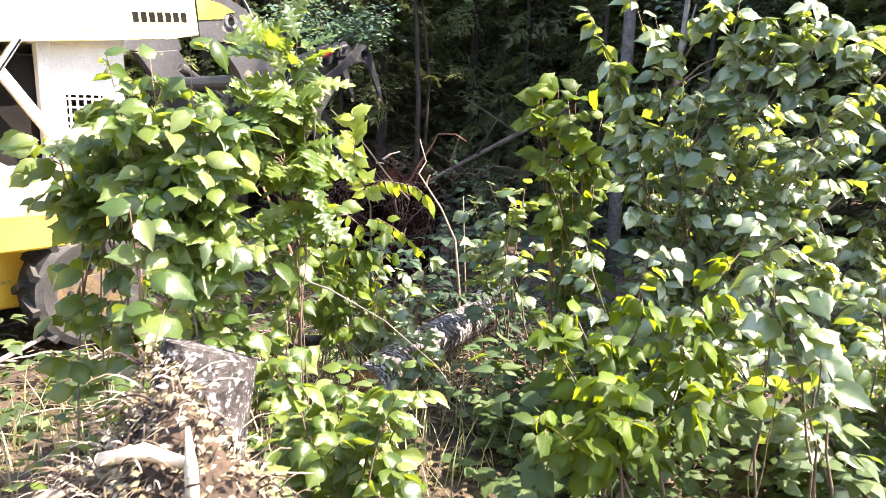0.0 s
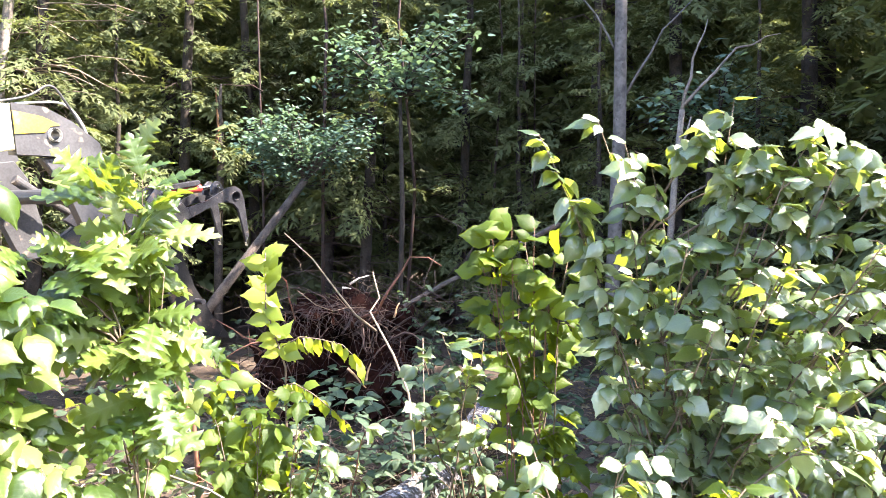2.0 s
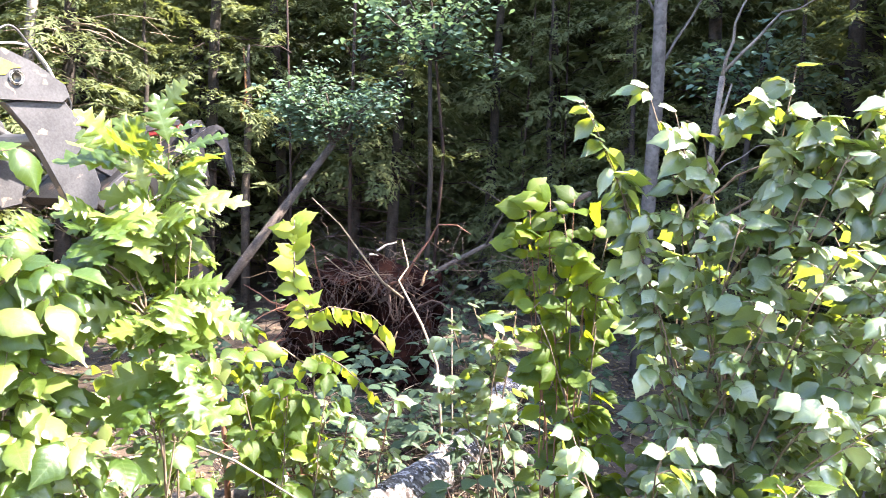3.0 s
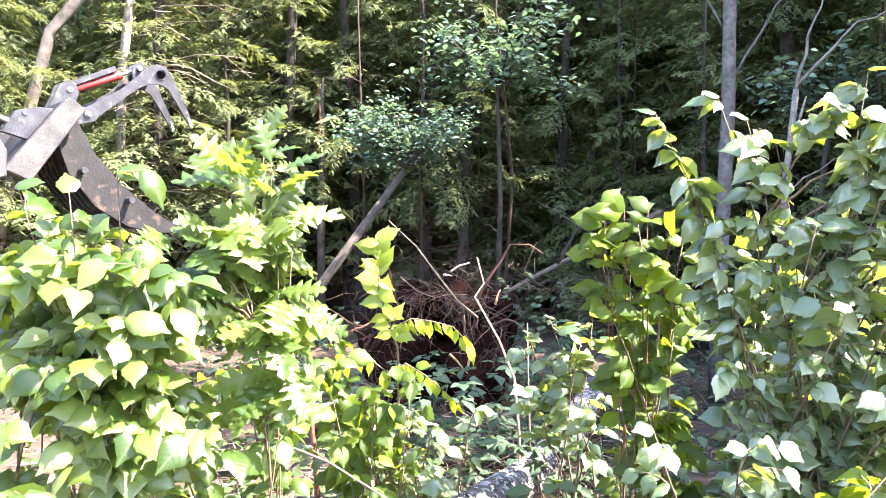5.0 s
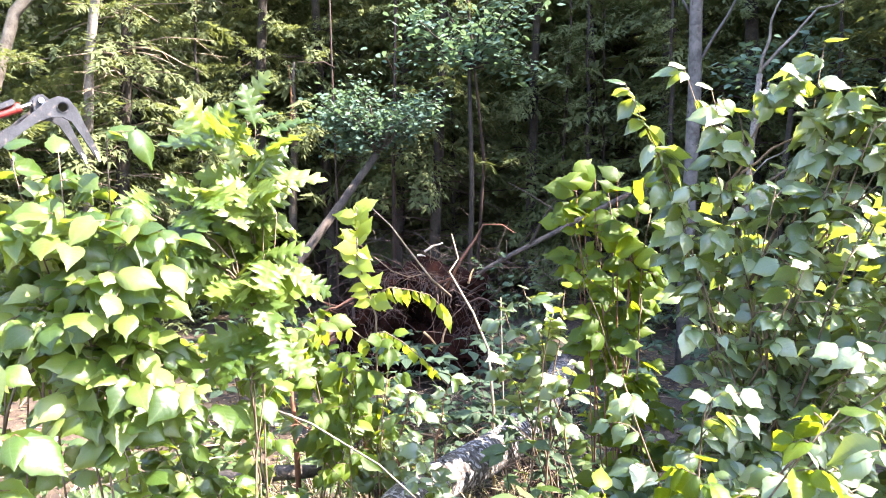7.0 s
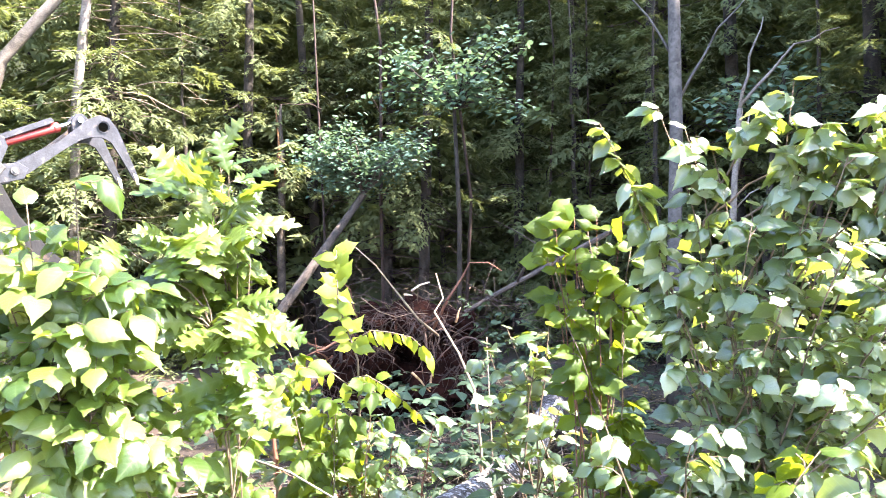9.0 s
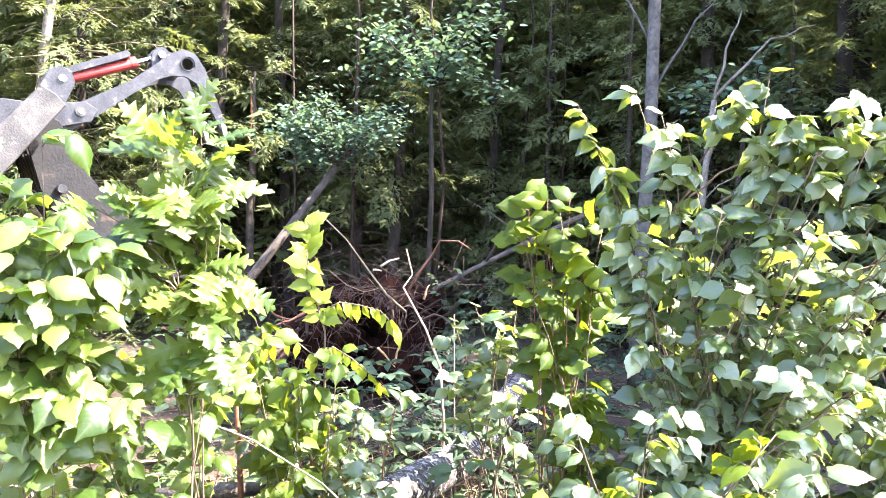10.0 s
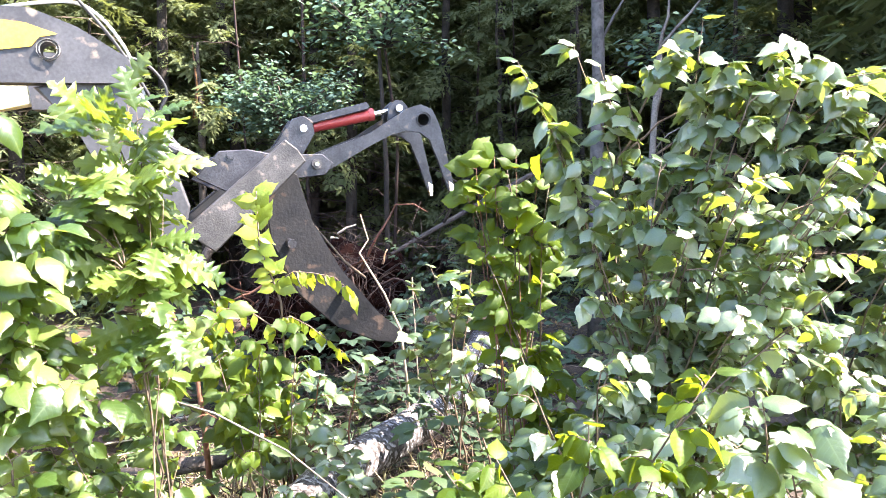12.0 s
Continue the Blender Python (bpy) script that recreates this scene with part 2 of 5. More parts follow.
def mesh_part(name, verts, faces, mat, parent=None, label="", kind="", smooth=False, template=None):
    me = bpy.data.meshes.new(name)
    me.from_pydata([tuple(v) for v in verts], [], faces)
    me.materials.append(mat)
    if template:
        lay_uv(me, template)
    if smooth:
        me.polygons.foreach_set("use_smooth", [True] * len(me.polygons))
    ob = new(name, me)
    ob.parent = parent
    return tagged(ob, label, kind=kind)


def leaf_mesh(kind, mat):
    me = bpy.data.meshes.new("leaf")
    me.from_pydata(kind[0], [], kind[1])
    me.materials.append(mat)
    lay_uv(me, kind)
    me.polygons.foreach_set("use_smooth", [True] * len(me.polygons))
    return me


def thing(name, x=0, y=0, z=0, label="", category="", group="", kind=""):
    ob = new(name)
    ob.empty_display_size = 0.1
    ob.matrix_basis = pose(x, y, z)
    return tagged(ob, label, category, group, kind)


def box(bm, size, at, turn=(0, 0, 0), bevel=0.0):
    made = bmesh.ops.create_cube(bm, size=1, matrix=pose(*at, *turn) @ Matrix.Diagonal((*size, 1)))
    if bevel:
        edges = list({e for v in made["verts"] for e in v.link_edges})
        bmesh.ops.bevel(bm, geom=edges, offset=bevel, segments=2, affect="EDGES", profile=0.6)


def rod(bm, a, b, r, seg=12, r2=None):
    a, b = Vector(a), Vector(b)
    way = b - a
    m = Matrix.Translation((a + b) / 2) @ way.to_track_quat("Z", "Y").to_matrix().to_4x4()
    bmesh.ops.create_cone(bm, cap_ends=True, segments=seg, radius1=r, radius2=r if r2 is None else r2, depth=way.length, matrix=m)


def slab(bm, outline, y0, y1, bevel=0.008):
    """A plate of that outline in x and z, from y0 to y1."""
    low = [bm.verts.new((x, y0, z)) for x, z in outline]
    high = [bm.verts.new((x, y1, z)) for x, z in outline]
    k = len(outline)
    faces = [bm.faces.new(low), bm.faces.new(high[::-1])]
    for i in range(k):
        bm.faces.new((low[i], high[i], high[(i + 1) % k], low[(i + 1) % k]))
    if bevel:
        edges = list({e for f in faces for e in f.edges})
        bmesh.ops.bevel(bm, geom=edges, offset=bevel, segments=1, affect="EDGES")


def holed_slab(bm, outline, centre, r, y0, y1, seg=20):
    """A plate of that outline in x and z, from y0 to y1, with a round hole through it."""
    ring = [(centre[0] + r * math.cos(2 * math.pi * i / seg), centre[1] + r * math.sin(2 * math.pi * i / seg)) for i in range(seg)]
    sides = []
    for y in (y0, y1):
        loops = [[bm.verts.new((x, y, z)) for x, z in loop] for loop in (outline, ring)]
        edges = [bm.edges.new((loop[i], loop[(i + 1) % len(loop)])) for loop in loops for i in range(len(loop))]
        bmesh.ops.triangle_fill(bm, use_beauty=True, edges=edges)
        sides.append(loops)
    for a, b in zip(*sides):
        for i in range(len(a)):
            j = (i + 1) % len(a)
            bm.faces.new((a[i], a[j], b[j], b[i]))


def sweep(verts, faces, points, radii, seg=7, rough=0.0, rng=random):
    """Adds a tube along points to the lists of vertices and faces."""
    base = len(verts)
    pts = [Vector(p) for p in points]
    for i, p in enumerate(pts):
        way = (pts[min(i + 1, len(pts) - 1)] - pts[max(i - 1, 0)]).normalized()
        side = way.cross(Vector((0.31, 0.9, 0.27))).normalized()
        up = way.cross(side)
        for k in range(seg):
            a = 2 * math.pi * k / seg
            r = radii[i] * (1 + rough * rng.uniform(-1, 1))
            verts.append(tuple(p + (side * math.cos(a) + up * math.sin(a)) * r))
    for i in range(len(pts) - 1):
        for k in range(seg):
            a, b = base + i * seg + k, base + i * seg + (k + 1) % seg
            faces.append((a, b, b + seg, a + seg))
    faces.append(tuple(base + k for k in range(seg))[::-1])
    faces.append(tuple(base + (len(pts) - 1) * seg + k for k in range(seg)))


def bowed(a, b, bow=(0, 0, 0), steps=6, wobble=0.0, rng=random):
    a, b, bow = Vector(a), Vector(b), Vector(bow)
    out = []
    for i in range(steps + 1):
        t = i / steps
        p = a.lerp(b, t) + bow * (4 * t * (1 - t))
        if 0 < i < steps:
            p += Vector((rng.uniform(-1, 1), rng.uniform(-1, 1), rng.uniform(-1, 1))) * wobble
        out.append(p)
    return out


def scatter(template, mats):
    """One list of vertices and faces: the template at every pose."""
    tv = np.array(template[0], float)
    tf = template[1]
    m = np.array([np.array(x) for x in mats])
    allv = np.einsum("nij,kj->nki", m[:, :3, :3], tv) + m[:, None, :3, 3]
    k = len(tv)
    faces = [tuple(i + n * k for i in f) for n in range(len(mats)) for f in tf]
    return allv.reshape(-1, 3), faces


def leaf_shape(stations, fold=0.15, droop=0.25, cup=0.1, wave=0.02, rng=random):
    """A leaf of length 1 along +x, its face up, its stalk at the origin; stations: along, half width, how far the edge runs ahead."""
    verts, faces = [], []
    sway = rng.uniform(-0.06, 0.06)
    for t, w, ahead in stations:
        z, y = -droop * t * t, sway * math.sin(math.pi * t)
        a, b = wave * rng.uniform(-1, 1), wave * rng.uniform(-1, 1)
        verts.append((t, y, z))
        for s, j in ((1, a), (-1, b)):
            verts.append((t + 0.45 * ahead, y + 0.55 * s * w, z + fold * 0.55 * w + cup * 0.25 * w + j * 0.4))
            verts.append((t + ahead, y + s * w, z + fold * w - cup * w + j))
    for i in range(len(stations) - 1):
        a, b = 5 * i, 5 * i + 5
        faces += [(a, b, b + 1, a + 1), (a + 1, b + 1, b + 2, a + 2), (a + 3, b + 3, b, a), (a + 4, b + 4, b + 3, a + 3)]
    return verts, faces


rng = random.Random(3)
def toothed(broad, n=9):
    """An oval leaf with a rounded base, a double-toothed edge and a drawn-out tip."""
    out = [(0.0, 0.012, 0.0), (0.04, 0.2 * broad, -0.05)]
    for i in range(1, n):
        t = 0.04 + 0.96 * i / n
        w = 0.42 * broad * math.sin(math.pi * t ** 0.8) ** 0.7 * (1 - 0.45 * max(0, t - 0.6) / 0.4)
        out.append((t, w * (1.03 if i % 2 else 0.975), 0.018 if i % 2 else -0.008))
    return out + [(1.05, 0.008, 0.03)]


def lobed():
    """A red oak leaf: pointed lobes that sweep forward, deep bays between them."""
    out = [(0.0, 0.012, 0.0), (0.11, 0.05, 0.0)]
    for t, w, bay in ((0.2, 0.2, 0.08), (0.38, 0.33, 0.1), (0.58, 0.36, 0.1), (0.77, 0.25, 0.075)):
        out += [(t - 0.04, w * 0.62, 0.03), (t, w * 0.98, 0.1), (t + 0.04, w * 0.6, 0.07), (t + 0.09, bay, 0.015)]
    return out + [(0.93, 0.1, 0.02), (1.0, 0.012, 0.03)]


OVATE = [leaf_shape(toothed(b), f, d, c, 0.02, rng) for b, f, d, c in ((0.95, 0.1, 0.16, 0.2), (1.0, 0.3, 0.34, 0.3), (0.85, 0.45, 0.26, 0.0), (0.9, 0.05, 0.45, 0.45))]
SLIM = [leaf_shape(toothed(b), f, d, 0.1, 0.03, rng) for b, f, d in ((0.62, 0.2, 0.2), (0.72, 0.4, 0.35), (0.8, 0.1, 0.1))]
OAK = [leaf_shape(lobed(), f, d, c, 0.025, rng) for f, d, c in ((0.12, 0.15, 0.2), (0.22, 0.3, 0.1), (0.3, 0.22, 0.3))]
PLAIN = [leaf_shape(toothed(b, 4), 0.2, d, 0.1, 0.03, rng) for b, d in ((0.8, 0.2), (1.0, 0.35))]
SMALL = [([(0, 0, 0), (0.45, 0.3, 0.06), (1, 0, -0.12), (0.45, -0.3, 0.06)], [(0, 2, 1), (0, 3, 2)])]


def leaf_pose(p, way, up, size):
    """The pose of a leaf at p that grows along way, its face towards up."""
    x = Vector(way).normalized()
    y = Vector(up).cross(x)
    y = y.normalized() if y.length > 1e-3 else Vector((0, 1, 0))
    z = x.cross(y)
    m = Matrix((x, y, z)).transposed().to_4x4() @ Matrix.Diagonal((size, size, size, 1))
    m.translation = p
    return m


def leafy(name, base, tips, kinds, mat, mat_joined, twig_mat, size, seed, label, category, single=300, per_stem=12, leaves=5, reach=0.3, droop=0.25, thick=0.0065, low=0.25, group="", stem_name="stem", foliage_label="", thin=0.0, spread=0.2, forks=99, face=-0.3, rise=0.0):
    """A shrub or sapling: arching stems from its base to the tips, twigs on them, leaves on the twigs."""
    rng = random.Random(seed)
    base = Vector(base)
    top = thing(name, *base, label=label, category=category, group=group)
    poses, lines = [], []
    for tip in tips:
        tip = Vector(tip) - base
        foot = Vector((rng.uniform(-1, 1) * spread, rng.uniform(-1, 1) * spread, -0.06))
        if len(lines) >= forks:   # later stems branch off an earlier one
            foot = lines[rng.randrange(forks)][rng.randrange(5, 8)]
        line = bowed(foot, tip, (-tip.x * 0.16, -tip.y * 0.16, 0.05), 9, 0.012, rng)
        lines.append(line)
        v, f = [], []
        sweep(v, f, line, [thick * (1 - 0.75 * i / 9) for i in range(10)], 6)
        mesh_part(stem_name, v, f, twig_mat, top, smooth=True)
        tv, tf = [], []
        for k in range(per_stem):
            t = low + (1 - low) * (k + rng.random()) / per_stem
            i = min(int(t * 9), 8)
            p = line[i].lerp(line[i + 1], t * 9 - i)
            turn = rng.uniform(0, 2 * math.pi)
            out = Vector((math.cos(turn), math.sin(turn), rng.uniform(-0.1, 0.7))).normalized()
            span = reach * rng.uniform(0.45, 1.0) * (1.15 - 0.6 * t)
            end = p + out * span - Vector((0, 0, 0.12 * span))
            sweep(tv, tf, bowed(p, end, (0, 0, 0.12 * span), 3, 0.006, rng), [thick * 0.35, thick * 0.3, thick * 0.22, thick * 0.12], 4)
            for j in range(leaves):
                s = (j + 0.6) / leaves
                q = p.lerp(end, s) + Vector((0, 0, 0.4 * span * s * (1 - s)))
                side = out.cross(Vector((0, 0, 1))) * (1 if j % 2 else -1)
                way = out * rng.uniform(0.3, 0.9) + side * rng.uniform(0.3, 1.0) * (j < leaves - 1) + Vector((0, 0, rise - droop * rng.uniform(0.2, 1.8)))
                up = Vector((rng.gauss(0.42, 0.65), rng.gauss(face, 0.6), 1))
                if rng.random() > thin:
                    poses.append((leaf_pose(q, way, up, size * rng.uniform(0.45, 1.15)), rng.randrange(len(kinds))))
        mesh_part("branchwork", tv, tf, twig_mat, top, kind="stuff")
        poses.append((leaf_pose(tip, Vector((rng.uniform(-1, 1), rng.uniform(-1, 0.2), 0.1 + 5 * rise)), (0.4, face, 1), size * 0.8), 0))
    poses.sort(key=lambda q: q[0].translation.y)
    meshes = [leaf_mesh(kind, mat) for kind in kinds]
    for m, k in poses[:single]:
        ob = new("leaf", meshes[k])
        ob.parent = top
        ob.matrix_basis = m
    for k, kind in enumerate(kinds):
        rest = [m for m, j in poses[single:] if j == k]
        if rest:
            v, f = scatter(kind, rest)
            mesh_part("foliage", v, f, mat_joined, top, kind="stuff", smooth=True, template=kind)
    return top

# ---- ground ----
def ground_height(x, y):
    h = 0.05 * noise.noise((x * 0.7, y * 0.7, 1.3)) + 0.025 * noise.noise((x * 2.9, y * 2.9, 4.1))
    heap = math.exp(-((x + 0.85) / 0.42) ** 2 - ((y - 1.43) / 0.36) ** 2)
    front = math.exp(-((x + 0.72) / 0.4) ** 2 - ((y - 1.1) / 0.32) ** 2)
    bank = math.exp(-((x + 0.5) / 1.0) ** 2 - ((y - 2.9) / 0.9) ** 2)
    return h + 0.74 * heap * (1 + 0.22 * noise.noise((x * 6, y * 6, 2)) + 0.16 * noise.noise((x * 17, y * 17, 5))) + 0.38 * front * (1 + 0.25 * noise.noise((x * 8, y * 8, 6))) + 0.2 * bank


def build_ground():
    xs = sorted({*np.linspace(-7, 6, 150).round(3).tolist(), *[s * d for s in (-1, 1) for d in (9, 13, 20, 40, 90, 250, 600)]})
    ys = sorted({*np.linspace(-2, 13, 170).round(3).tolist(), -600, -200, -60, -20, -8, -4, 16, 22, 40, 90, 250, 600})
    verts = [(x, y, ground_height(x, y)) for y in ys for x in xs]
    k = len(xs)
    faces = [(j * k + i, j * k + i + 1, (j + 1) * k + i + 1, (j + 1) * k + i) for j in range(len(ys) - 1) for i in range(k - 1)]
    ob = mesh_part("ground", verts, faces, M_SOIL, smooth=True, kind="structure")
    return tagged(ob, "brown forest floor of soil, needles and leaf litter", "ground")


build_ground()
rng = random.Random(11)


def spot(x0, x1, y0, y1, heaped):
    """A place in that stretch; heaped: gathered towards its middle, thinning out."""
    if not heaped:
        return rng.uniform(x0, x1), rng.uniform(y0, y1)
    return (x0 + x1) / 2 + rng.gauss(0, 0.26) * (x1 - x0), (y0 + y1) / 2 + rng.gauss(0, 0.26) * (y1 - y0)


def litter(n, x0, x1, y0, y1, kind, mat, name, label, category, size, lift=0.015, tilt=0.5, heaped=False):
    mats = []
    for _ in range(n):
        x, y = spot(x0, x1, y0, y1, heaped)
        a = rng.uniform(0, 2 * math.pi)
        mats.append(leaf_pose((x, y, ground_height(x, y) + lift * rng.random() + 0.008), (math.cos(a), math.sin(a), rng.gauss(0, 0.25)), (rng.gauss(0, tilt), rng.gauss(0, tilt), 1), size * rng.uniform(0.5, 1.2)))
    v, f = scatter(kind, mats)
    return tagged(mesh_part(name, v, f, mat, kind="stuff"), label, category)


litter(14000, -5.5, 5.0, -3.0, 8.5, SMALL[0], M_DEADLEAF, "leaf_litter", "dry brown fallen leaves scattered over the soil", "leaf litter", 0.06)
litter(13000, -1.9, -0.35, 0.75, 2.1, SMALL[0], M_SHRED, "bark_debris", "torn bark flakes and wood shreds round the stump", "debris", 0.026, 0.04, 0.9, True)


def sticks(n, x0, x1, y0, y1, length, r, mat, name, label, z=0.02, steep=0.12, heaped=False):
    v, f = [], []
    for _ in range(n):
        x, y = spot(x0, x1, y0, y1, heaped)
        a, s = rng.uniform(0, 2 * math.pi), length * rng.uniform(0.4, 1.3)
        p = Vector((x, y, ground_height(x, y) + z))
        q = p + Vector((math.cos(a), math.sin(a), abs(rng.gauss(0, steep)))) * s
        rr = r * rng.uniform(0.5, 1.2)
        sweep(v, f, bowed(p, q, (rng.gauss(0, 0.05) * s, rng.gauss(0, 0.05) * s, 0.02), 4, 0.025 * s, rng), [rr, rr * 0.9, rr * 0.8, rr * 0.65, rr * 0.4], 5)
    return tagged(mesh_part(name, v, f, mat, kind="stuff", smooth=True), label, "twigs")


sticks(420, -4, 3, 2.0, 8.0, 0.4, 0.006, M_TWIG, "fallen_twigs", "thin brown fallen twigs lying on the litter")
sticks(620, -1.3, 0.7, 3.0, 6.2, 0.3, 0.0045, M_DRYTWIG, "dead_twigs", "grey-brown dead twigs strewn between the shrubs", 0.03, 0.2)
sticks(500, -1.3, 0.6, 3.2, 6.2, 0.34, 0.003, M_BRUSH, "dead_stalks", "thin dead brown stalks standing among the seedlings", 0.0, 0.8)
sticks(900, -1.7, -0.4, 0.75, 1.9, 0.09, 0.0028, M_BRUSH, "bark_shreds", "dark torn bark shreds on the debris heap", 0.015, 0.3, True)
sticks(500, -1.7, -0.4, 0.75, 1.9, 0.1, 0.0022, M_TWIG, "dry_sticks", "dry brown root shreds and sticks round the stump", 0.02, 0.3, True)
sticks(90, -3.6, -1.6, 3.0, 5.4, 0.35, 0.008, M_DRY, "bleached_sticks", "bleached broken sticks on open sunlit soil", 0.02, 0.15)
sticks(600, -1.7, -0.45, 0.8, 1.9, 0.11, 0.002, M_DRY, "bleached_splinters", "bleached splinters on the debris heap", 0.02, 0.35, True)

# ---- forest ----
def spray(seed, steps=11, rows=5, big=0.6, slim=0.13):
    """A conifer branch of length 1 along +x: drooping side twigs set with slim needle tufts."""
    r = random.Random(seed)
    v, f = [], []

    def tuft(p, way, s):
        k = len(v)
        side = Vector((-way.y, way.x, r.uniform(-0.6, 0.6))) * slim * r.uniform(0.7, 1.6)
        for q in (p + (way * 0.1 + side * 1.3) * s, p + (way + Vector((0, 0, -0.12))) * s, p + (way * 0.1 - side * 1.3) * s):
            v.append(tuple(q))
        f.append((k, k + 1, k + 2))

    for i in range(steps):
        t = 0.1 + 0.9 * (i + r.uniform(-0.4, 0.4)) / (steps - 1)
        for s in (-1, 1):
            root = Vector((t, 0, -0.2 * t * t))
            a = s * radians(r.uniform(28, 72))
            way = Vector((math.cos(a), math.sin(a), r.uniform(-0.75, 0.12))).normalized()
            span = 0.42 * (1.12 - t) * r.uniform(0.45, 1.3)
            for j in range(rows):
                p = root + way * span * (j + r.random() * 0.6) / rows + Vector((0, 0, -0.05 * (j / rows) ** 2))
                for b in (-0.7, 0.7):
                    b += r.uniform(-0.35, 0.35)
                    tuft(p, Vector((math.cos(a + b), math.sin(a + b), way.z * 0.6 + r.uniform(-0.45, 0.25))), 0.115 * big * r.uniform(0.6, 1.3))
            tuft(root + way * span, way, 0.12 * big)
    return v, f


SPRAYS = [spray(k) for k in range(3)]
FAR_SPRAYS = [spray(k + 9, 7, 3, 0.95, 0.15) for k in range(3)]


def conifer_mesh(seed, height, girth, low, reach, dense, sprays, bare=26):
    r = random.Random(seed)
    tv, tf = [], []
    lean = Vector((r.gauss(0, 0.02), r.gauss(0, 0.02), 1)) * height
    sweep(tv, tf, bowed((0, 0, -0.1), lean, (r.gauss(0, 0.1), r.gauss(0, 0.1), 0), 10, 0.02, r), [girth * (1 - 0.85 * i / 10) for i in range(11)], 9, 0.08, r)
    groups = [[], [], []]
    z = low
    while z < height * 0.97:
        t = z / height
        for _ in range(dense if z < 5.5 else dense - 2):
            a = r.uniform(0, 2 * math.pi)
            span = reach * (1.05 - 0.85 * t) * r.uniform(0.5, 1.15)
            way = Vector((math.cos(a), math.sin(a), r.uniform(-0.45, 0.12)))
            groups[r.randrange(3)].append(leaf_pose(lean * t, way, (r.gauss(0, 0.25), r.gauss(0, 0.25), 1), span))
        z += r.uniform(0.16, 0.34)
    cv, cf = [], []
    for k in range(3):
        if groups[k]:
            v, f = scatter(sprays[k], groups[k])
            off = len(cv)
            cv += v.tolist()
            cf += [tuple(i + off for i in q) for q in f]
    dv, df = [], []
    for _ in range(bare):
        a, z0 = r.uniform(0, 2 * math.pi), r.uniform(0.4, low + (1.6 if bare < 50 else 3.6))
        s = reach * r.uniform(0.3, 0.8)
        p = lean * (z0 / height)
        q = p + Vector((math.cos(a), math.sin(a), r.uniform(-0.4, 0.1))) * s
        line = bowed(p, q, (0, 0, 0.06), 4, 0.03, r)
        sweep(dv, df, line, [0.011, 0.009, 0.007, 0.005, 0.003], 4)
        for m in (1, 2, 3):
            e = line[m] + Vector((r.gauss(0, 0.16), r.gauss(0, 0.16), r.gauss(-0.08, 0.08)))
            sweep(dv, df, [line[m], e], [0.004, 0.002], 3)
    return (tv, tf), (cv, cf), (dv, df)


def conifer(seed, height, girth, low, reach, dense, label, sprays=SPRAYS, dead_mat=M_BRUSH, bare=26):
    top = thing("conifer_tree", label=label, category="tree", group="forest trees")
    trunk, crown, dead = conifer_mesh(seed, height, girth, low, reach, dense, sprays, bare)
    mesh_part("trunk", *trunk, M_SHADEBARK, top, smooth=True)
    mesh_part("crown", *crown, M_SPRUCE, top)
    mesh_part("dead_wood", *dead, dead_mat, top, kind="stuff")
    return top


rng = random.Random(21)
KINDS = [
    conifer(1, 9.0, 0.09, 1.0, 1.5, 5, "dark green conifer with drooping needled branches to the ground"),
    # dead branches pale as if sunlit here, shade-dark on the other kinds
    conifer(2, 11.0, 0.1, 1.5, 1.7, 5, "dark green conifer, dead lower branches coloured as sunlit", SPRAYS, M_DRYTWIG, 90),
    conifer(3, 12.0, 0.085, 2.2, 1.5, 5, "tall conifer with a slim trunk and thin low branches"),
    conifer(4, 5.0, 0.05, 0.15, 1.1, 6, "young bushy conifer with dense needles"),
    conifer(5, 10.5, 0.1, 0.9, 1.8, 5, "conifer deeper in the wood, also unseen round the clearing", FAR_SPRAYS),
    conifer(6, 12.5, 0.12, 1.2, 1.8, 5, "tall conifer deeper in the wood, also an unseen shade caster", FAR_SPRAYS),
]
SPOTS = [  # x, y, kind
    (-4.85, 9.5, 1), (-6.3, 8.6, 0), (-3.4, 10.6, 2), (-3.9, 9.9, 3), (-2.4, 11.2, 2), (-0.9, 10.7, 2), (0.5, 11.4, 0), (1.5, 11.8, 0),
    (2.3, 11.0, 2), (3.3, 10.2, 0), (4.4, 9.2, 0), (1.25, 10.6, 3), (3.6, 8.7, 3), (-0.6, 11.8, 3), (-1.5, 11.3, 2), (5.2, 8.2, 3),
    (2.2, 9.7, 3), (-7.6, 10.2, 5), (5.4, 10.6, 5), (6.6, 9.0, 4), (-5.5, 12.0, 4), (-4.0, 13.0, 5), (-1.7, 13.2, 4), (0.3, 13.6, 4), (2.4, 13.8, 4), (4.4, 12.8, 5),
    (6.3, 12.6, 4), (-7.5, 13.4, 4), (8.2, 11.0, 5), (8.5, 8.2, 5), (10.2, 9.6, 4), (6.0, 7.4, 5), (7.4, 6.2, 4), (-9.3, 11.5, 4), (-9.0, 8.8, 5), (-2.9, 12.4, 4),
    # trees at x above 4.5: mostly out of view, added as shade casters
    (4.75, 4.75, 5), (5.9, 4.3, 5), (4.9, 6.0, 5), (6.9, 5.9, 5), (8.8, 6.2, 5), (1.2, 13.0, 4), (4.7, 6.4, 5), (-0.8, 14.0, 5), (3.4, 12.0, 4), (-3.6, 11.8, 4),
    # unseen trees behind the camera, added to cut skylight on the shrubs
    (-5.2, -4.6, 5), (-1.0, -6.4, 4), (4.0, -6.6, 5), (-8.6, 0.6, 4),
]
used = set()
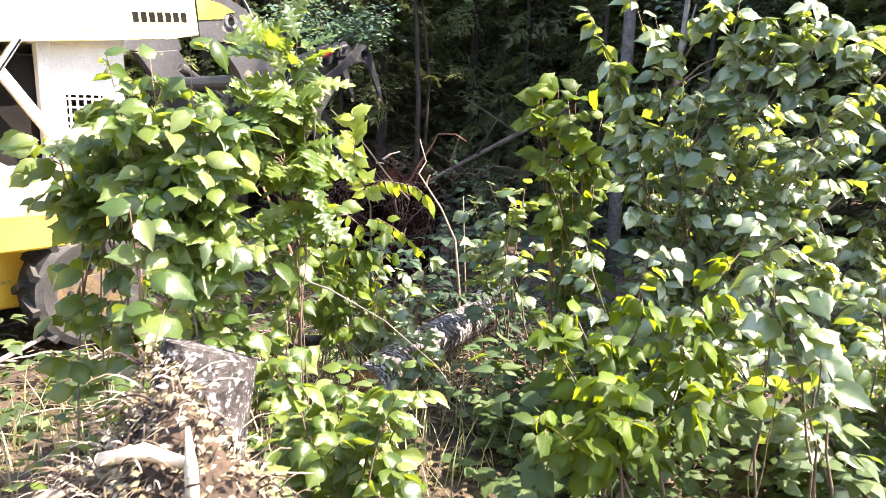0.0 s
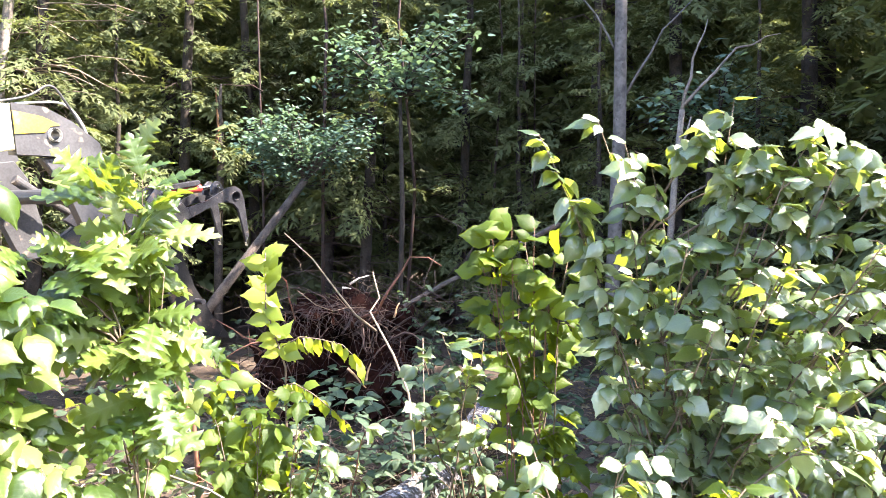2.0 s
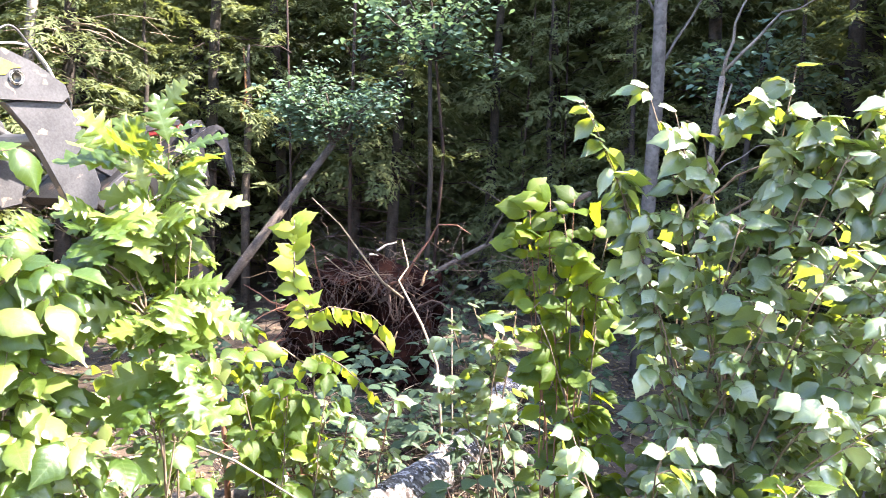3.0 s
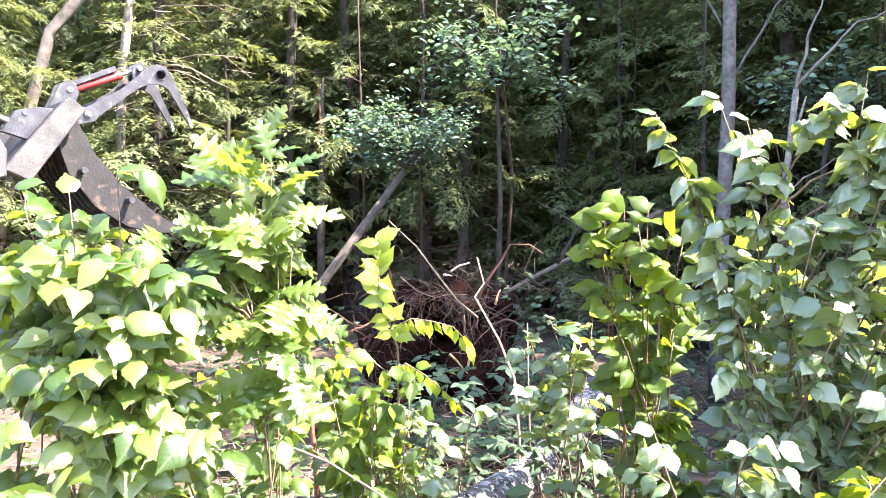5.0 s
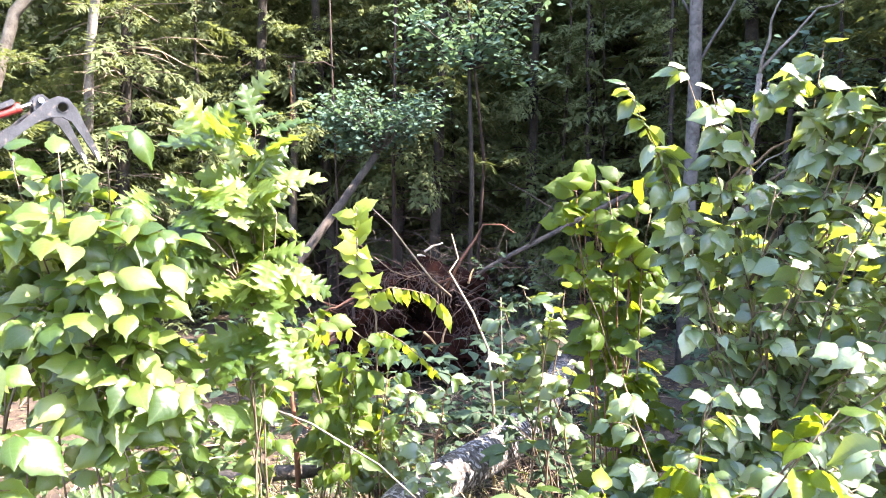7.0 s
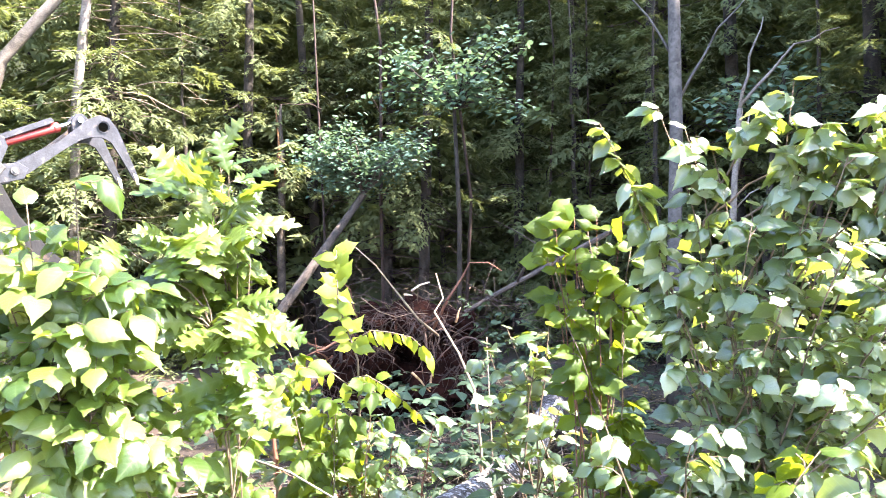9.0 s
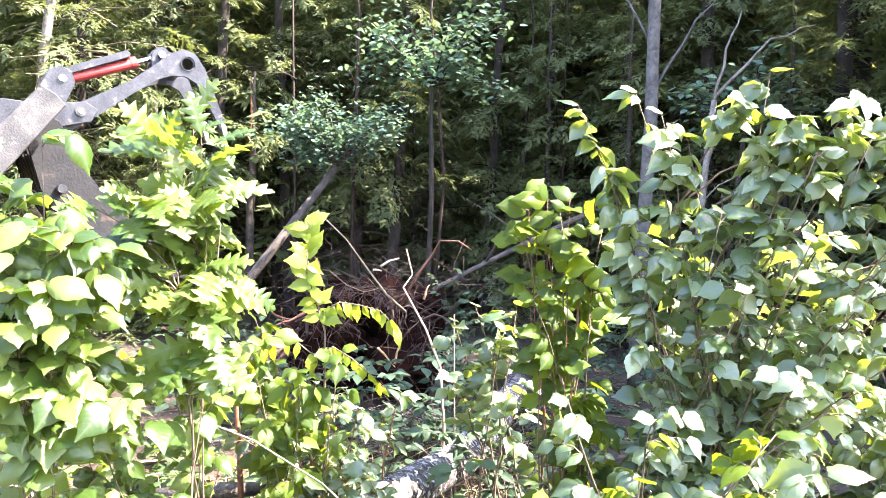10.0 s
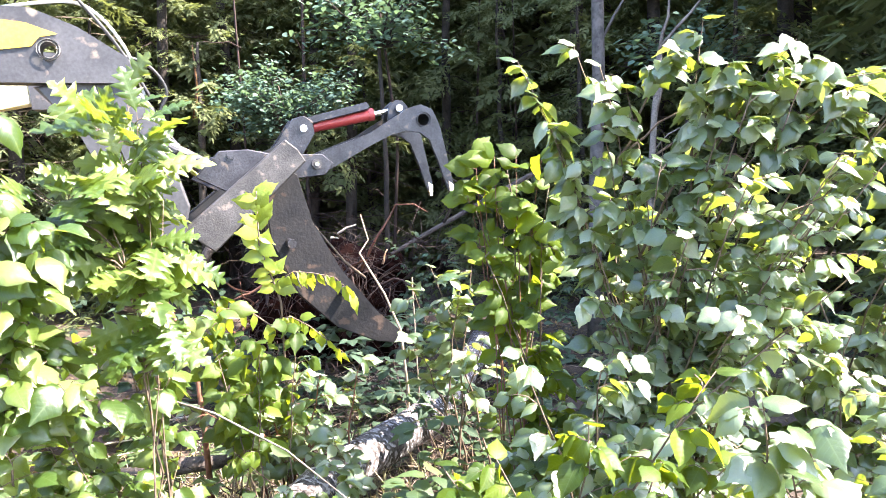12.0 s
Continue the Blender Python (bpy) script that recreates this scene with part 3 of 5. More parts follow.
for x, y, k in SPOTS:
    # right-hand forest trees scaled up to throw more shade
    m = pose(x, y, ground_height(x, y), 0, 0, rng.uniform(0, 360)) @ Matrix.Scale(1.3 if x > 1.9 and y > 8 and k != 3 else 1.0, 4)
    if k in used:
        copy_thing(KINDS[k], m)
    else:
        KINDS[k].matrix_basis = m
        used.add(k)


def far_woods():
    """The closed wood behind: a deep belt of needled branches and trunks."""
    r = random.Random(5)
    mats = []
    for _ in range(4800):
        x = r.uniform(-22, 22)
        y = 15.0 + r.uniform(0, 5) + abs(x) * -0.08
        a = r.uniform(0, 2 * math.pi)
        mats.append(leaf_pose((x, y, 13 * r.random() ** 0.85), (math.cos(a), math.sin(a), r.uniform(-0.5, 0.1)), (r.gauss(0, 0.3), r.gauss(-0.2, 0.3), 1), r.uniform(1.2, 2.2)))
    v, f = scatter(FAR_SPRAYS[0], mats)
    v, f = v.tolist(), list(f)
    ob = mesh_part("far_woods", v, f, M_SPRUCE, kind="stuff")
    tagged(ob, "dense dark conifer wood closing the view", "woods")
    tv, tf = [], []
    for _ in range(22):
        x, y = r.uniform(-18, 18), r.uniform(14, 19)
        g = r.uniform(0.05, 0.13)
        sweep(tv, tf, bowed((x, y, -0.1), (x + r.gauss(0, 0.4), y, 12), (0, 0, 0), 4, 0.05, r), [g, g * 0.9, g * 0.7, g * 0.5, g * 0.3], 7)
    tagged(mesh_part("far_trunks", tv, tf, M_SHADEBARK, kind="stuff", smooth=True), "thin trunks deep in the wood, darkened for its shade", "trunks")


def far_backdrop():
    """Added dark sheet blocking sky behind the far woods, bent round to the sides."""
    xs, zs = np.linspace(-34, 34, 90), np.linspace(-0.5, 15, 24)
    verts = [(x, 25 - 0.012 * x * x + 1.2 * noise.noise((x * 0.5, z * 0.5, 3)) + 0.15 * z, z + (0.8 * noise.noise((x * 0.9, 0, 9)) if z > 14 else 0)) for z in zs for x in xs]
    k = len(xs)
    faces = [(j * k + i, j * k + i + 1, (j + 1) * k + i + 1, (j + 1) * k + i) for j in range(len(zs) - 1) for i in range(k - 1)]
    tagged(mesh_part("backdrop", verts, faces, M_FARWOOD, kind="structure", smooth=True), "added dark sheet filling gaps behind the conifers", "woods")


far_woods()
far_backdrop()


def bare_tree(name, label, line, radii, mat, branches=(), category="tree", limb_mat=None, rough=0.06):
    top = thing(name, *line[0], label=label, category=category)
    o = Vector(line[0])
    v, f = [], []
    sweep(v, f, [Vector(p) - o for p in line], radii, 10, rough)
    mesh_part("trunk", v, f, mat, top, smooth=True)
    for pts, r in branches:
        v, f = [], []
        k = len(pts)
        sweep(v, f, [Vector(p) - o for p in pts], [r * (1 - 0.75 * i / (k - 1)) for i in range(k)], 6)
        mesh_part("limb", v, f, limb_mat or mat, top, smooth=True)
    return top


bare_tree("birch_tree", "slim birch trunk with mottled grey bark, dimmed for shade", [(1.64, 7, -0.1), (1.66, 7, 1.0), (1.71, 7, 2.47), (1.72, 7.02, 4.5), (1.78, 7.05, 7.5)], [0.07, 0.064, 0.058, 0.05, 0.03], M_BIRCH,
          [(bowed((1.71, 7, 2.7), (2.3, 6.9, 3.6), (0, 0, 0.1), 5, 0.02, rng), 0.014), (bowed((1.71, 7, 3.1), (1.2, 7.2, 3.9), (0, 0, 0.1), 5, 0.02, rng), 0.012)])
bare_tree("dead_tree", "thin grey forked dead tree with bare branches", [(2.28, 7.5, -0.1), (2.33, 7.5, 1.45), (2.37, 7.5, 2.1), (2.43, 7.5, 2.75)], [0.036, 0.032, 0.03, 0.026], M_PALEBARK,
          [(bowed((2.43, 7.5, 2.75), (2.66, 7.5, 3.6), (0, 0, 0.05), 6, 0.02, rng), 0.018), (bowed((2.45, 7.5, 2.8), (3.4, 7.6, 3.5), (0, 0, 0.14), 7, 0.03, rng), 0.017),
           (bowed((2.38, 7.5, 2.15), (2.5, 7.45, 2.68), (0, 0, 0), 3, 0.0, rng), 0.026), (bowed((2.36, 7.5, 1.8), (3.0, 7.3, 2.15), (0, 0, 0.1), 5, 0.02, rng), 0.008)])
# near-black brush tone puts the wood's shade into these trunks
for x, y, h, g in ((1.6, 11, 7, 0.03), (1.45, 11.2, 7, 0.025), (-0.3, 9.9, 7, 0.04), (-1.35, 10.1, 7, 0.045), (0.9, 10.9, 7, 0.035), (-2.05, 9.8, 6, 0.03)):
    bare_tree("slender_trunk", "slender bare trunk coloured dark for the wood's shade", [(x, y, -0.1), (x + rng.gauss(0, 0.05), y, h * 0.3), (x + rng.gauss(0, 0.1), y, h * 0.6), (x + rng.gauss(0, 0.15), y, h)], [g * 0.6, g * 0.5, g * 0.4, g * 0.25], M_BRUSH,
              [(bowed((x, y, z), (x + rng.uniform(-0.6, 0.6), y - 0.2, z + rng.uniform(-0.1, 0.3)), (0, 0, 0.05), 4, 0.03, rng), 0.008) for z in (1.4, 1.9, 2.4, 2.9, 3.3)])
bare_tree("snag", "narrow broken snag with orange torn wood", [(-2.8, 10.4, -0.1), (-2.79, 10.4, 1.6), (-2.74, 10.38, 2.6), (-2.77, 10.4, 3.2), (-2.74, 10.4, 3.5)], [0.06, 0.055, 0.045, 0.04, 0.012], M_BARK,
          [([(-2.82, 10.33, 2.5), (-2.76, 10.33, 2.9), (-2.8, 10.35, 3.45)], 0.03)], limb_mat=M_ROT)
bare_tree("leaning_tree", "pale bare tree leaning out over the wood edge", [(-6.9, 9.0, -0.1), (-6.3, 9.0, 2.2), (-5.75, 9.0, 3.88), (-5.1, 9.0, 4.53), (-3.9, 9.1, 5.8)], [0.08, 0.075, 0.07, 0.065, 0.03], M_PALEBARK)
bare_tree("leaning_pole", "pale grey pole-thin trunk beside the conifers", [(-5.1, 9.2, -0.1), (-4.96, 9.2, 3.3), (-4.78, 9.2, 4.6), (-4.7, 9.2, 6.5)], [0.065, 0.06, 0.055, 0.04], M_PALEBARK)
bare_tree("fallen_trunk", "pale fallen trunk propped aslant above the brush", [(-0.6, 6.7, 0.72), (0.04, 7.0, 1.06), (0.81, 7.4, 1.43), (1.3, 7.7, 1.66)], [0.014, 0.02, 0.024, 0.027], M_BARK,
          [(bowed((0.3, 7.1, 1.2), (0.5, 6.7, 1.6), (0, 0, 0.02), 3, 0.01, rng), 0.012), (bowed((0.7, 7.3, 1.4), (0.1, 6.9, 1.75), (0, 0, 0.02), 3, 0.01, rng), 0.01)], "fallen tree")


def crown_tree(name, label, trunk, radii, middle, spread, n, size, mat, bark, seed, twigs=14):
    """A small broadleaf tree: a trunk, limbs and an uneven crown of small leaves."""
    r = random.Random(seed)
    o = Vector(trunk[0])
    top = thing(name, *o, label=label, category="tree")
    v, f = [], []
    sweep(v, f, [Vector(p) - o for p in trunk], radii, 9, 0.06, r)
    mesh_part("trunk", v, f, bark, top, smooth=True)
    v, f, mats = [], [], []
    head = Vector(trunk[-1])
    for _ in range(twigs):
        d = Vector((r.gauss(0, 1), r.gauss(0, 1), r.gauss(0.1, 0.8))).normalized()
        e = Vector(middle) + Vector((d.x * spread[0], d.y * spread[1], d.z * spread[2])) * r.uniform(0.55, 1.0)
        line = bowed(head, e, (0, 0, 0.1), 5, 0.04, r)
        sweep(v, f, [p - o for p in line], [0.02, 0.016, 0.012, 0.009, 0.006, 0.003], 5)
        for _ in range(n // twigs):
            p = line[r.randrange(2, 6)] + Vector((r.gauss(0, 0.13), r.gauss(0, 0.13), r.gauss(0, 0.09)))
            a = r.uniform(0, 2 * math.pi)
            mats.append(leaf_pose(p - o, (math.cos(a), math.sin(a), r.uniform(-0.5, 0.2)), (r.gauss(0, 0.4), r.gauss(-0.2, 0.4), 1), size * r.uniform(0.6, 1.2)))
    mesh_part("branchwork", v, f, bark, top, kind="stuff", smooth=True)
    v, f = scatter(PLAIN[0], mats)
    mesh_part("crown", v, f, mat, top, smooth=True, template=PLAIN[0])
    return top


crown_tree("leaning_sapling", "leaning pale trunk carrying a blue-green leafy crown", [(-2.95, 8.5, -0.1), (-2.27, 8.7, 0.9), (-1.42, 9.2, 2.17)], [0.065, 0.055, 0.04], (-1.36, 9.15, 2.6), (0.95, 0.6, 0.4), 3300, 0.062, M_BLUE_J, M_BARK, 31, 28)
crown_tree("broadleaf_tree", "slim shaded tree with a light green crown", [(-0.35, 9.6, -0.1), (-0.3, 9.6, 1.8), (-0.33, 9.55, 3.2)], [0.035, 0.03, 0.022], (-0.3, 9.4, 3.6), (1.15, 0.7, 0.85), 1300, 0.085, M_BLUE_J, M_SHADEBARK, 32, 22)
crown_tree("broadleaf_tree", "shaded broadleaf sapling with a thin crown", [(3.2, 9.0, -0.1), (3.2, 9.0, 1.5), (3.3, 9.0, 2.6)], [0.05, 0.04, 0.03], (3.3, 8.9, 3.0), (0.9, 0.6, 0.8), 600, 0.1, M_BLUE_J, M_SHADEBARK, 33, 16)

# ---- stump, logs, brush pile ----
def stump():
    r = random.Random(8)
    top = thing("tree_stump", -0.83, 1.6, 0.68, "uprooted sawn stump with grey lichen-covered bark and torn roots", "stump")
    top.matrix_basis = pose(-0.81, 1.46, 0.71, -20, 9, 0)
    v, f = [], []
    k = 26
    rings = [(0.13, -0.06), (0.125, 0.03), (0.12, 0.12), (0.114, 0.22), (0.11, 0.29)]
    lobes = [1 + 0.1 * math.sin(3 * a * 2 * math.pi / k + 1) + r.uniform(-0.05, 0.05) for a in range(k)]
    for j, (rad, z) in enumerate(rings):
        for a in range(k):
            q = 2 * math.pi * a / k
            s = rad * lobes[a] * (1 + r.uniform(-0.03, 0.03))
            v.append((s * math.cos(q), s * math.sin(q), z + (0.012 * math.cos(q - 2.6) if j == 4 else 0)))
    for j in range(4):
        for a in range(k):
            b = (a + 1) % k
            f.append((j * k + a, j * k + b, (j + 1) * k + b, (j + 1) * k + a))
    mesh_part("bark", v, f, M_STUMP, top, smooth=True)
    tv = [(0, 0, 0.295)] + [(0.97 * x, 0.97 * y, z - 0.004) for x, y, z in v[4 * k:]]
    mesh_part("cut_face", tv, [(0, 1 + a, 1 + (a + 1) % k) for a in range(k)], M_STUMP, top, "weathered grey sawn top")
    for a, s in ((195, 0.3), (222, 0.3), (248, 0.26), (292, 0.24), (335, 0.28), (160, 0.3), (20, 0.26)):
        q = radians(a + r.uniform(-10, 10))
        d = Vector((math.cos(q), math.sin(q), 0))
        v, f = [], []
        sweep(v, f, [d * 0.09 + Vector((0, 0, 0.06)), d * 0.16 + Vector((0, 0, 0.0)), d * (0.14 + s * 0.5) + Vector((r.gauss(0, 0.03), 0, -0.1)), d * (0.14 + s * 0.8) + Vector((r.gauss(0, 0.06), 0, -0.24))], [0.026, 0.02, 0.013, 0.005], 7, 0.12, r)
        mesh_part("root", v, f, M_BARK if r.random() < 0.6 else M_DRYTWIG, top, smooth=True)
    v, f = [], []
    for _ in range(130):
        q = radians(r.uniform(190, 350))
        p = Vector((math.cos(q) * 0.13, math.sin(q) * 0.13, r.uniform(-0.04, 0.05)))
        e = p + Vector((math.cos(q) * r.uniform(0.02, 0.14), math.sin(q) * r.uniform(0.02, 0.14), -r.uniform(0.06, 0.22)))
        sweep(v, f, bowed(p, e, (0, 0, 0.02), 3, 0.01, r), [0.003, 0.003, 0.002, 0.001], 4)
    mesh_part("root_fibre", v, f, M_DRYTWIG, top, kind="stuff")
    return top


stump()


def log(name, label, line, radii, mat, end_mat, category="log", seg=14):
    top = thing(name, *line[0], label=label, category=category)
    o = Vector(line[0])
    v, f = [], []
    sweep(v, f, [Vector(p) - o for p in line], radii, seg, 0.05, rng)
    mesh_part("bark", v, f, mat, top, smooth=True)
    p, q = Vector(line[0]) - o, Vector(line[1]) - o
    bm = bmesh.new()
    rod(bm, p - (q - p).normalized() * 0.004, p + (q - p).normalized() * 0.01, radii[0] * 0.9, 14)
    part("cut_end", bm, end_mat, top, "brown rotten cut end")
    return top


LOG = [(-0.5, 2.98, 0.34), (-0.36, 3.4, 0.34), (0.08, 4.35, 0.29), (0.38, 5.6, 0.24), (0.57, 6.7, 0.19)]
bowed_log = [Vector(LOG[i // 2]) if i % 2 == 0 else (Vector(LOG[i // 2]) + Vector(LOG[i // 2 + 1])) / 2 + Vector((0.02, 0, 0.005)) for i in range(9)]
log("mossy_log", "fallen log with grey lichen and rotten brown end", bowed_log, [0.1, 0.092, 0.096, 0.098, 0.1, 0.098, 0.1, 0.1, 0.095], M_LICHEN, M_ROT)
log("grey_log", "weathered grey log half buried in litter", [(-1.3, 3.6, 0.32), (-1.0, 3.6, 0.36), (-0.72, 3.6, 0.38)], [0.035, 0.035, 0.025], M_BARK, M_PALEBARK)
log("split_branch", "sun-bleached split branch lying on torn bark", [(-0.88, 1.21, 0.86), (-0.79, 1.2, 0.88), (-0.705, 1.19, 0.86)], [0.014, 0.016, 0.01], M_CHIP, M_CHIP, "branch", 8)
log("upright_stub", "short splintered stub of pale wood", [(-0.69, 1.17, 0.7), (-0.69, 1.17, 0.86), (-0.695, 1.18, 0.94)], [0.015, 0.013, 0.004], M_DRY, M_CHIP, "stub", 8)


def single(name, label, pts, r, mat, category="stick"):
    v, f = [], []
    o = Vector(pts[0])
    k = len(pts)
    sweep(v, f, [Vector(p) - o for p in pts], [r * (1 - 0.6 * i / (k - 1)) for i in range(k)], 6, 0.08, rng)
    ob = mesh_part(name, v, f, mat, smooth=True)
    ob.location = o
    return tagged(ob, label, category)


single("bare_branch", "long bleached branch leaning from the ground", [(-3.0, 4.1, 0.0), (-2.83, 4.2, 0.06), (-2.6, 4.45, 0.18), (-2.46, 4.6, 0.33), (-2.44, 4.65, 0.45)], 0.02, M_DRY, "branch")
single("bare_branch", "grey bare branch sticking out of the brush", [(-0.36, 6.1, 0.85), (-0.47, 5.7, 1.02), (-0.6, 5.65, 1.2), (-0.76, 5.62, 1.42), (-0.95, 5.6, 1.6)], 0.01, M_DRYTWIG, "branch")
single("dead_sapling", "leafless crooked grey sapling", [(-0.02, 4.2, 0.0), (-0.02, 4.2, 0.5), (-0.046, 4.2, 0.81), (-0.128, 4.3, 0.99), (-0.267, 4.5, 1.19), (-0.22, 4.55, 1.26), (-0.26, 4.6, 1.4)], 0.009, M_DRYTWIG, "sapling")
single("dead_sapling", "straight leafless grey shoot", [(0.05, 4.4, 0.0), (0.03, 4.5, 0.6), (0.02, 4.55, 1.04)], 0.006, M_DRYTWIG, "sapling")
single("red_stem", "bare reddish broken stem", [(-0.86, 3.5, 0.15), (-0.88, 3.5, 0.6), (-0.9, 3.5, 0.85), (-1.035, 3.5, 1.2)], 0.016, M_REDTWIG, "stem")
single("bent_stem", "long thin bent stem over the litter", [(-0.75, 2.8, 0.88), (-0.63, 2.8, 0.837), (-0.4, 2.8, 0.7), (-0.18, 2.8, 0.5), (0.0, 2.8, 0.22)], 0.0045, M_PALEBARK, "stem")


def brush_pile():
    r = random.Random(41)
    top = thing("root_plate", -0.72, 6.4, 0.0, "upturned root plate heaped with red-brown soil, shade in its colour", "root plate")
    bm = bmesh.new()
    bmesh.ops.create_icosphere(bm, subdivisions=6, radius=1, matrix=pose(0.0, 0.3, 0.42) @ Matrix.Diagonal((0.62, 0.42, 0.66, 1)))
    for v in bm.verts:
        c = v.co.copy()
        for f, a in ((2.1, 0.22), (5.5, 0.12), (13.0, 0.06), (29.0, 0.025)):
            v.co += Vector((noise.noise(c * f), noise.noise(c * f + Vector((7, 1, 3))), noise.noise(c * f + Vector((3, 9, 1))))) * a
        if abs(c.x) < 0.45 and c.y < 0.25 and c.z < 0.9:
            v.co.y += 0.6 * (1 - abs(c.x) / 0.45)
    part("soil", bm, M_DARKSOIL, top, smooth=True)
    for _ in range(30):
        a = r.uniform(0, math.pi)
        p = Vector((math.cos(a) * 0.6, r.uniform(-0.1, 0.2), 0.4 + math.sin(a) * 0.55))
        q = p + Vector((math.cos(a) * 0.3 + r.gauss(0, 0.2), r.uniform(-0.4, 0.0), math.sin(a) * 0.15 + r.gauss(-0.05, 0.15)))
        v, f = [], []
        g = r.uniform(0.4, 1.0)
        sweep(v, f, bowed(p, q, (0, 0, r.gauss(0, 0.1)), 5, 0.03, r), [g * k for k in (0.016, 0.014, 0.011, 0.008, 0.006, 0.003)], 6)
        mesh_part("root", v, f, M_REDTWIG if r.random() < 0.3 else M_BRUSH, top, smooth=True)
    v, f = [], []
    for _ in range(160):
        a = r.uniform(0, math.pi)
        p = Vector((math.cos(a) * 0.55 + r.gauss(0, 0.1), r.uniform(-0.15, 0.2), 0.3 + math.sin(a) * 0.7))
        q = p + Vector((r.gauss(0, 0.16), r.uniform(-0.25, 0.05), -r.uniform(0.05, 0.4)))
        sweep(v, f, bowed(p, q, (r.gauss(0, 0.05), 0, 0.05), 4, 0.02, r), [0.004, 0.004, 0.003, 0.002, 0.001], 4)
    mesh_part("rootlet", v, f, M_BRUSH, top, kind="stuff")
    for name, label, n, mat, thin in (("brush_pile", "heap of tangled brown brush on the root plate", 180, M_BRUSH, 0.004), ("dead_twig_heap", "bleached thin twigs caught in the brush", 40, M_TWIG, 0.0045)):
        v, f = [], []
        for _ in range(n):
            x = r.gauss(-0.35, 0.8)
            p = Vector((x, 6.75 + r.gauss(0, 0.45), r.uniform(0.4, 1.22 - 0.3 * max(0, x - 0.2))))
            a = r.uniform(0, 2 * math.pi)
            s = r.uniform(0.2, 0.75)
            q = p + Vector((math.cos(a) * s, math.sin(a) * s * 0.6, r.gauss(0.02, 0.16)))
            g = thin * r.uniform(0.3, 1.1)
            line = bowed(p, q, (0, 0, r.gauss(0, 0.06)), 4, 0.025, r)
            sweep(v, f, line, [g, g, g * 0.8, g * 0.6, g * 0.4], 4)
            for k in (2, 3):
                sweep(v, f, [line[k], line[k] + Vector((r.gauss(0, 0.09), r.gauss(0, 0.06), r.gauss(0.03, 0.07)))], [g * 0.5, g * 0.25], 3)
        tagged(mesh_part(name, v, f, mat, kind="stuff", smooth=True), label, "brush")
    for x, y, z, s, a in ((-0.6, 6.5, 1.17, 0.17, 25), (-0.66, 6.5, 1.14, 0.07, -8), (-0.55, 5.9, 0.6, 0.2, -48), (-0.22, 6.1, 0.95, 0.12, 70), (-0.42, 5.9, 0.48, 0.16, 76)):
        w = Vector((math.cos(radians(a)), 0.1, math.sin(radians(a)))) * s
        single("wood_chip", "split torn piece of wood on the brush", bowed((x, y, z), Vector((x, y, z)) + w, (0, 0, 0.008), 4, 0.006, r), 0.011, M_DRY if a == 25 or a == -8 else M_TORN, "wood chip")


brush_pile()

# ---- shrubs and saplings ----
rng = random.Random(77)


def tips(n, x0, x1, y0, y1, z0, z1):
    return [(rng.uniform(x0, x1), rng.uniform(y0, y1), rng.uniform(z0, z1)) for _ in range(n)]


SHRUB = "many-stemmed green hazel shrub with toothed oval leaves"
leafy("hazel_shrub", (0.95, 3.2, 0), [(0.7, 2.8, 1.62), (0.85, 2.75, 1.68), (1.0, 2.65, 1.72), (1.12, 2.65, 1.7), (0.6, 2.85, 1.5), (0.88, 2.8, 1.55), (1.25, 2.7, 1.7), (0.62, 2.95, 1.42), (1.3, 2.6, 1.45), (0.9, 2.6, 1.4), (1.1, 2.5, 1.2), (0.62, 2.75, 1.2), (0.8, 3.2, 1.5), (1.3, 3.2, 1.6), (0.75, 2.65, 1.0), (1.45, 2.7, 1.6), (1.0, 2.45, 1.55), (1.15, 2.4, 1.42), (0.85, 2.5, 1.4), (1.3, 2.4, 1.3), (0.95, 2.35, 1.2), (1.5, 2.6, 1.75), (1.05, 2.55, 1.8), (1.2, 2.55, 1.84), (1.35, 2.55, 1.82), (1.5, 2.5, 1.78), (1.6, 2.6, 1.85), (1.42, 2.45, 1.62), (1.25, 2.42, 1.62), (0.8, 2.6, 1.62)],
      OVATE, M_HAZEL, M_HAZEL_J, M_TWIG, 0.072, 51, SHRUB + " in sun", "shrub", 300, 16, 6, 0.26, 0.35, thin=0.15, face=-0.6)
leafy("hazel_shrub", (0.9, 3.0, 0), [(0.4, 2.8, 1.95), (0.45, 2.79, 1.84), (0.5, 2.78, 1.74), (0.58, 2.8, 2.0), (0.66, 2.78, 1.93), (0.74, 2.76, 1.85), (0.95, 2.66, 2.04), (0.9, 2.68, 1.95), (1.02, 2.64, 1.9), (1.1, 2.62, 1.83), (1.2, 2.6, 1.95), (1.3, 2.6, 1.9), (1.4, 2.58, 1.82), (1.5, 2.56, 1.86)],
      OVATE, M_HAZEL, M_HAZEL_J, M_TWIG, 0.08, 69, "tall arching hazel shoots with leaves strung along their tips", "shrub", 250, 11, 3, 0.09, 0.5, low=0.66, thick=0.005, face=-0.5, forks=7)
leafy("hazel_shrub", (1.8, 3.2, 0), tips(13, 1.3, 2.3, 2.7, 3.4, 0.9, 1.6), OVATE, M_HAZEL, M_HAZEL_J, M_TWIG, 0.08, 52, SHRUB + " standing behind its neighbour", "shrub", 250, 13, 6, 0.28, 0.4, face=-0.75)
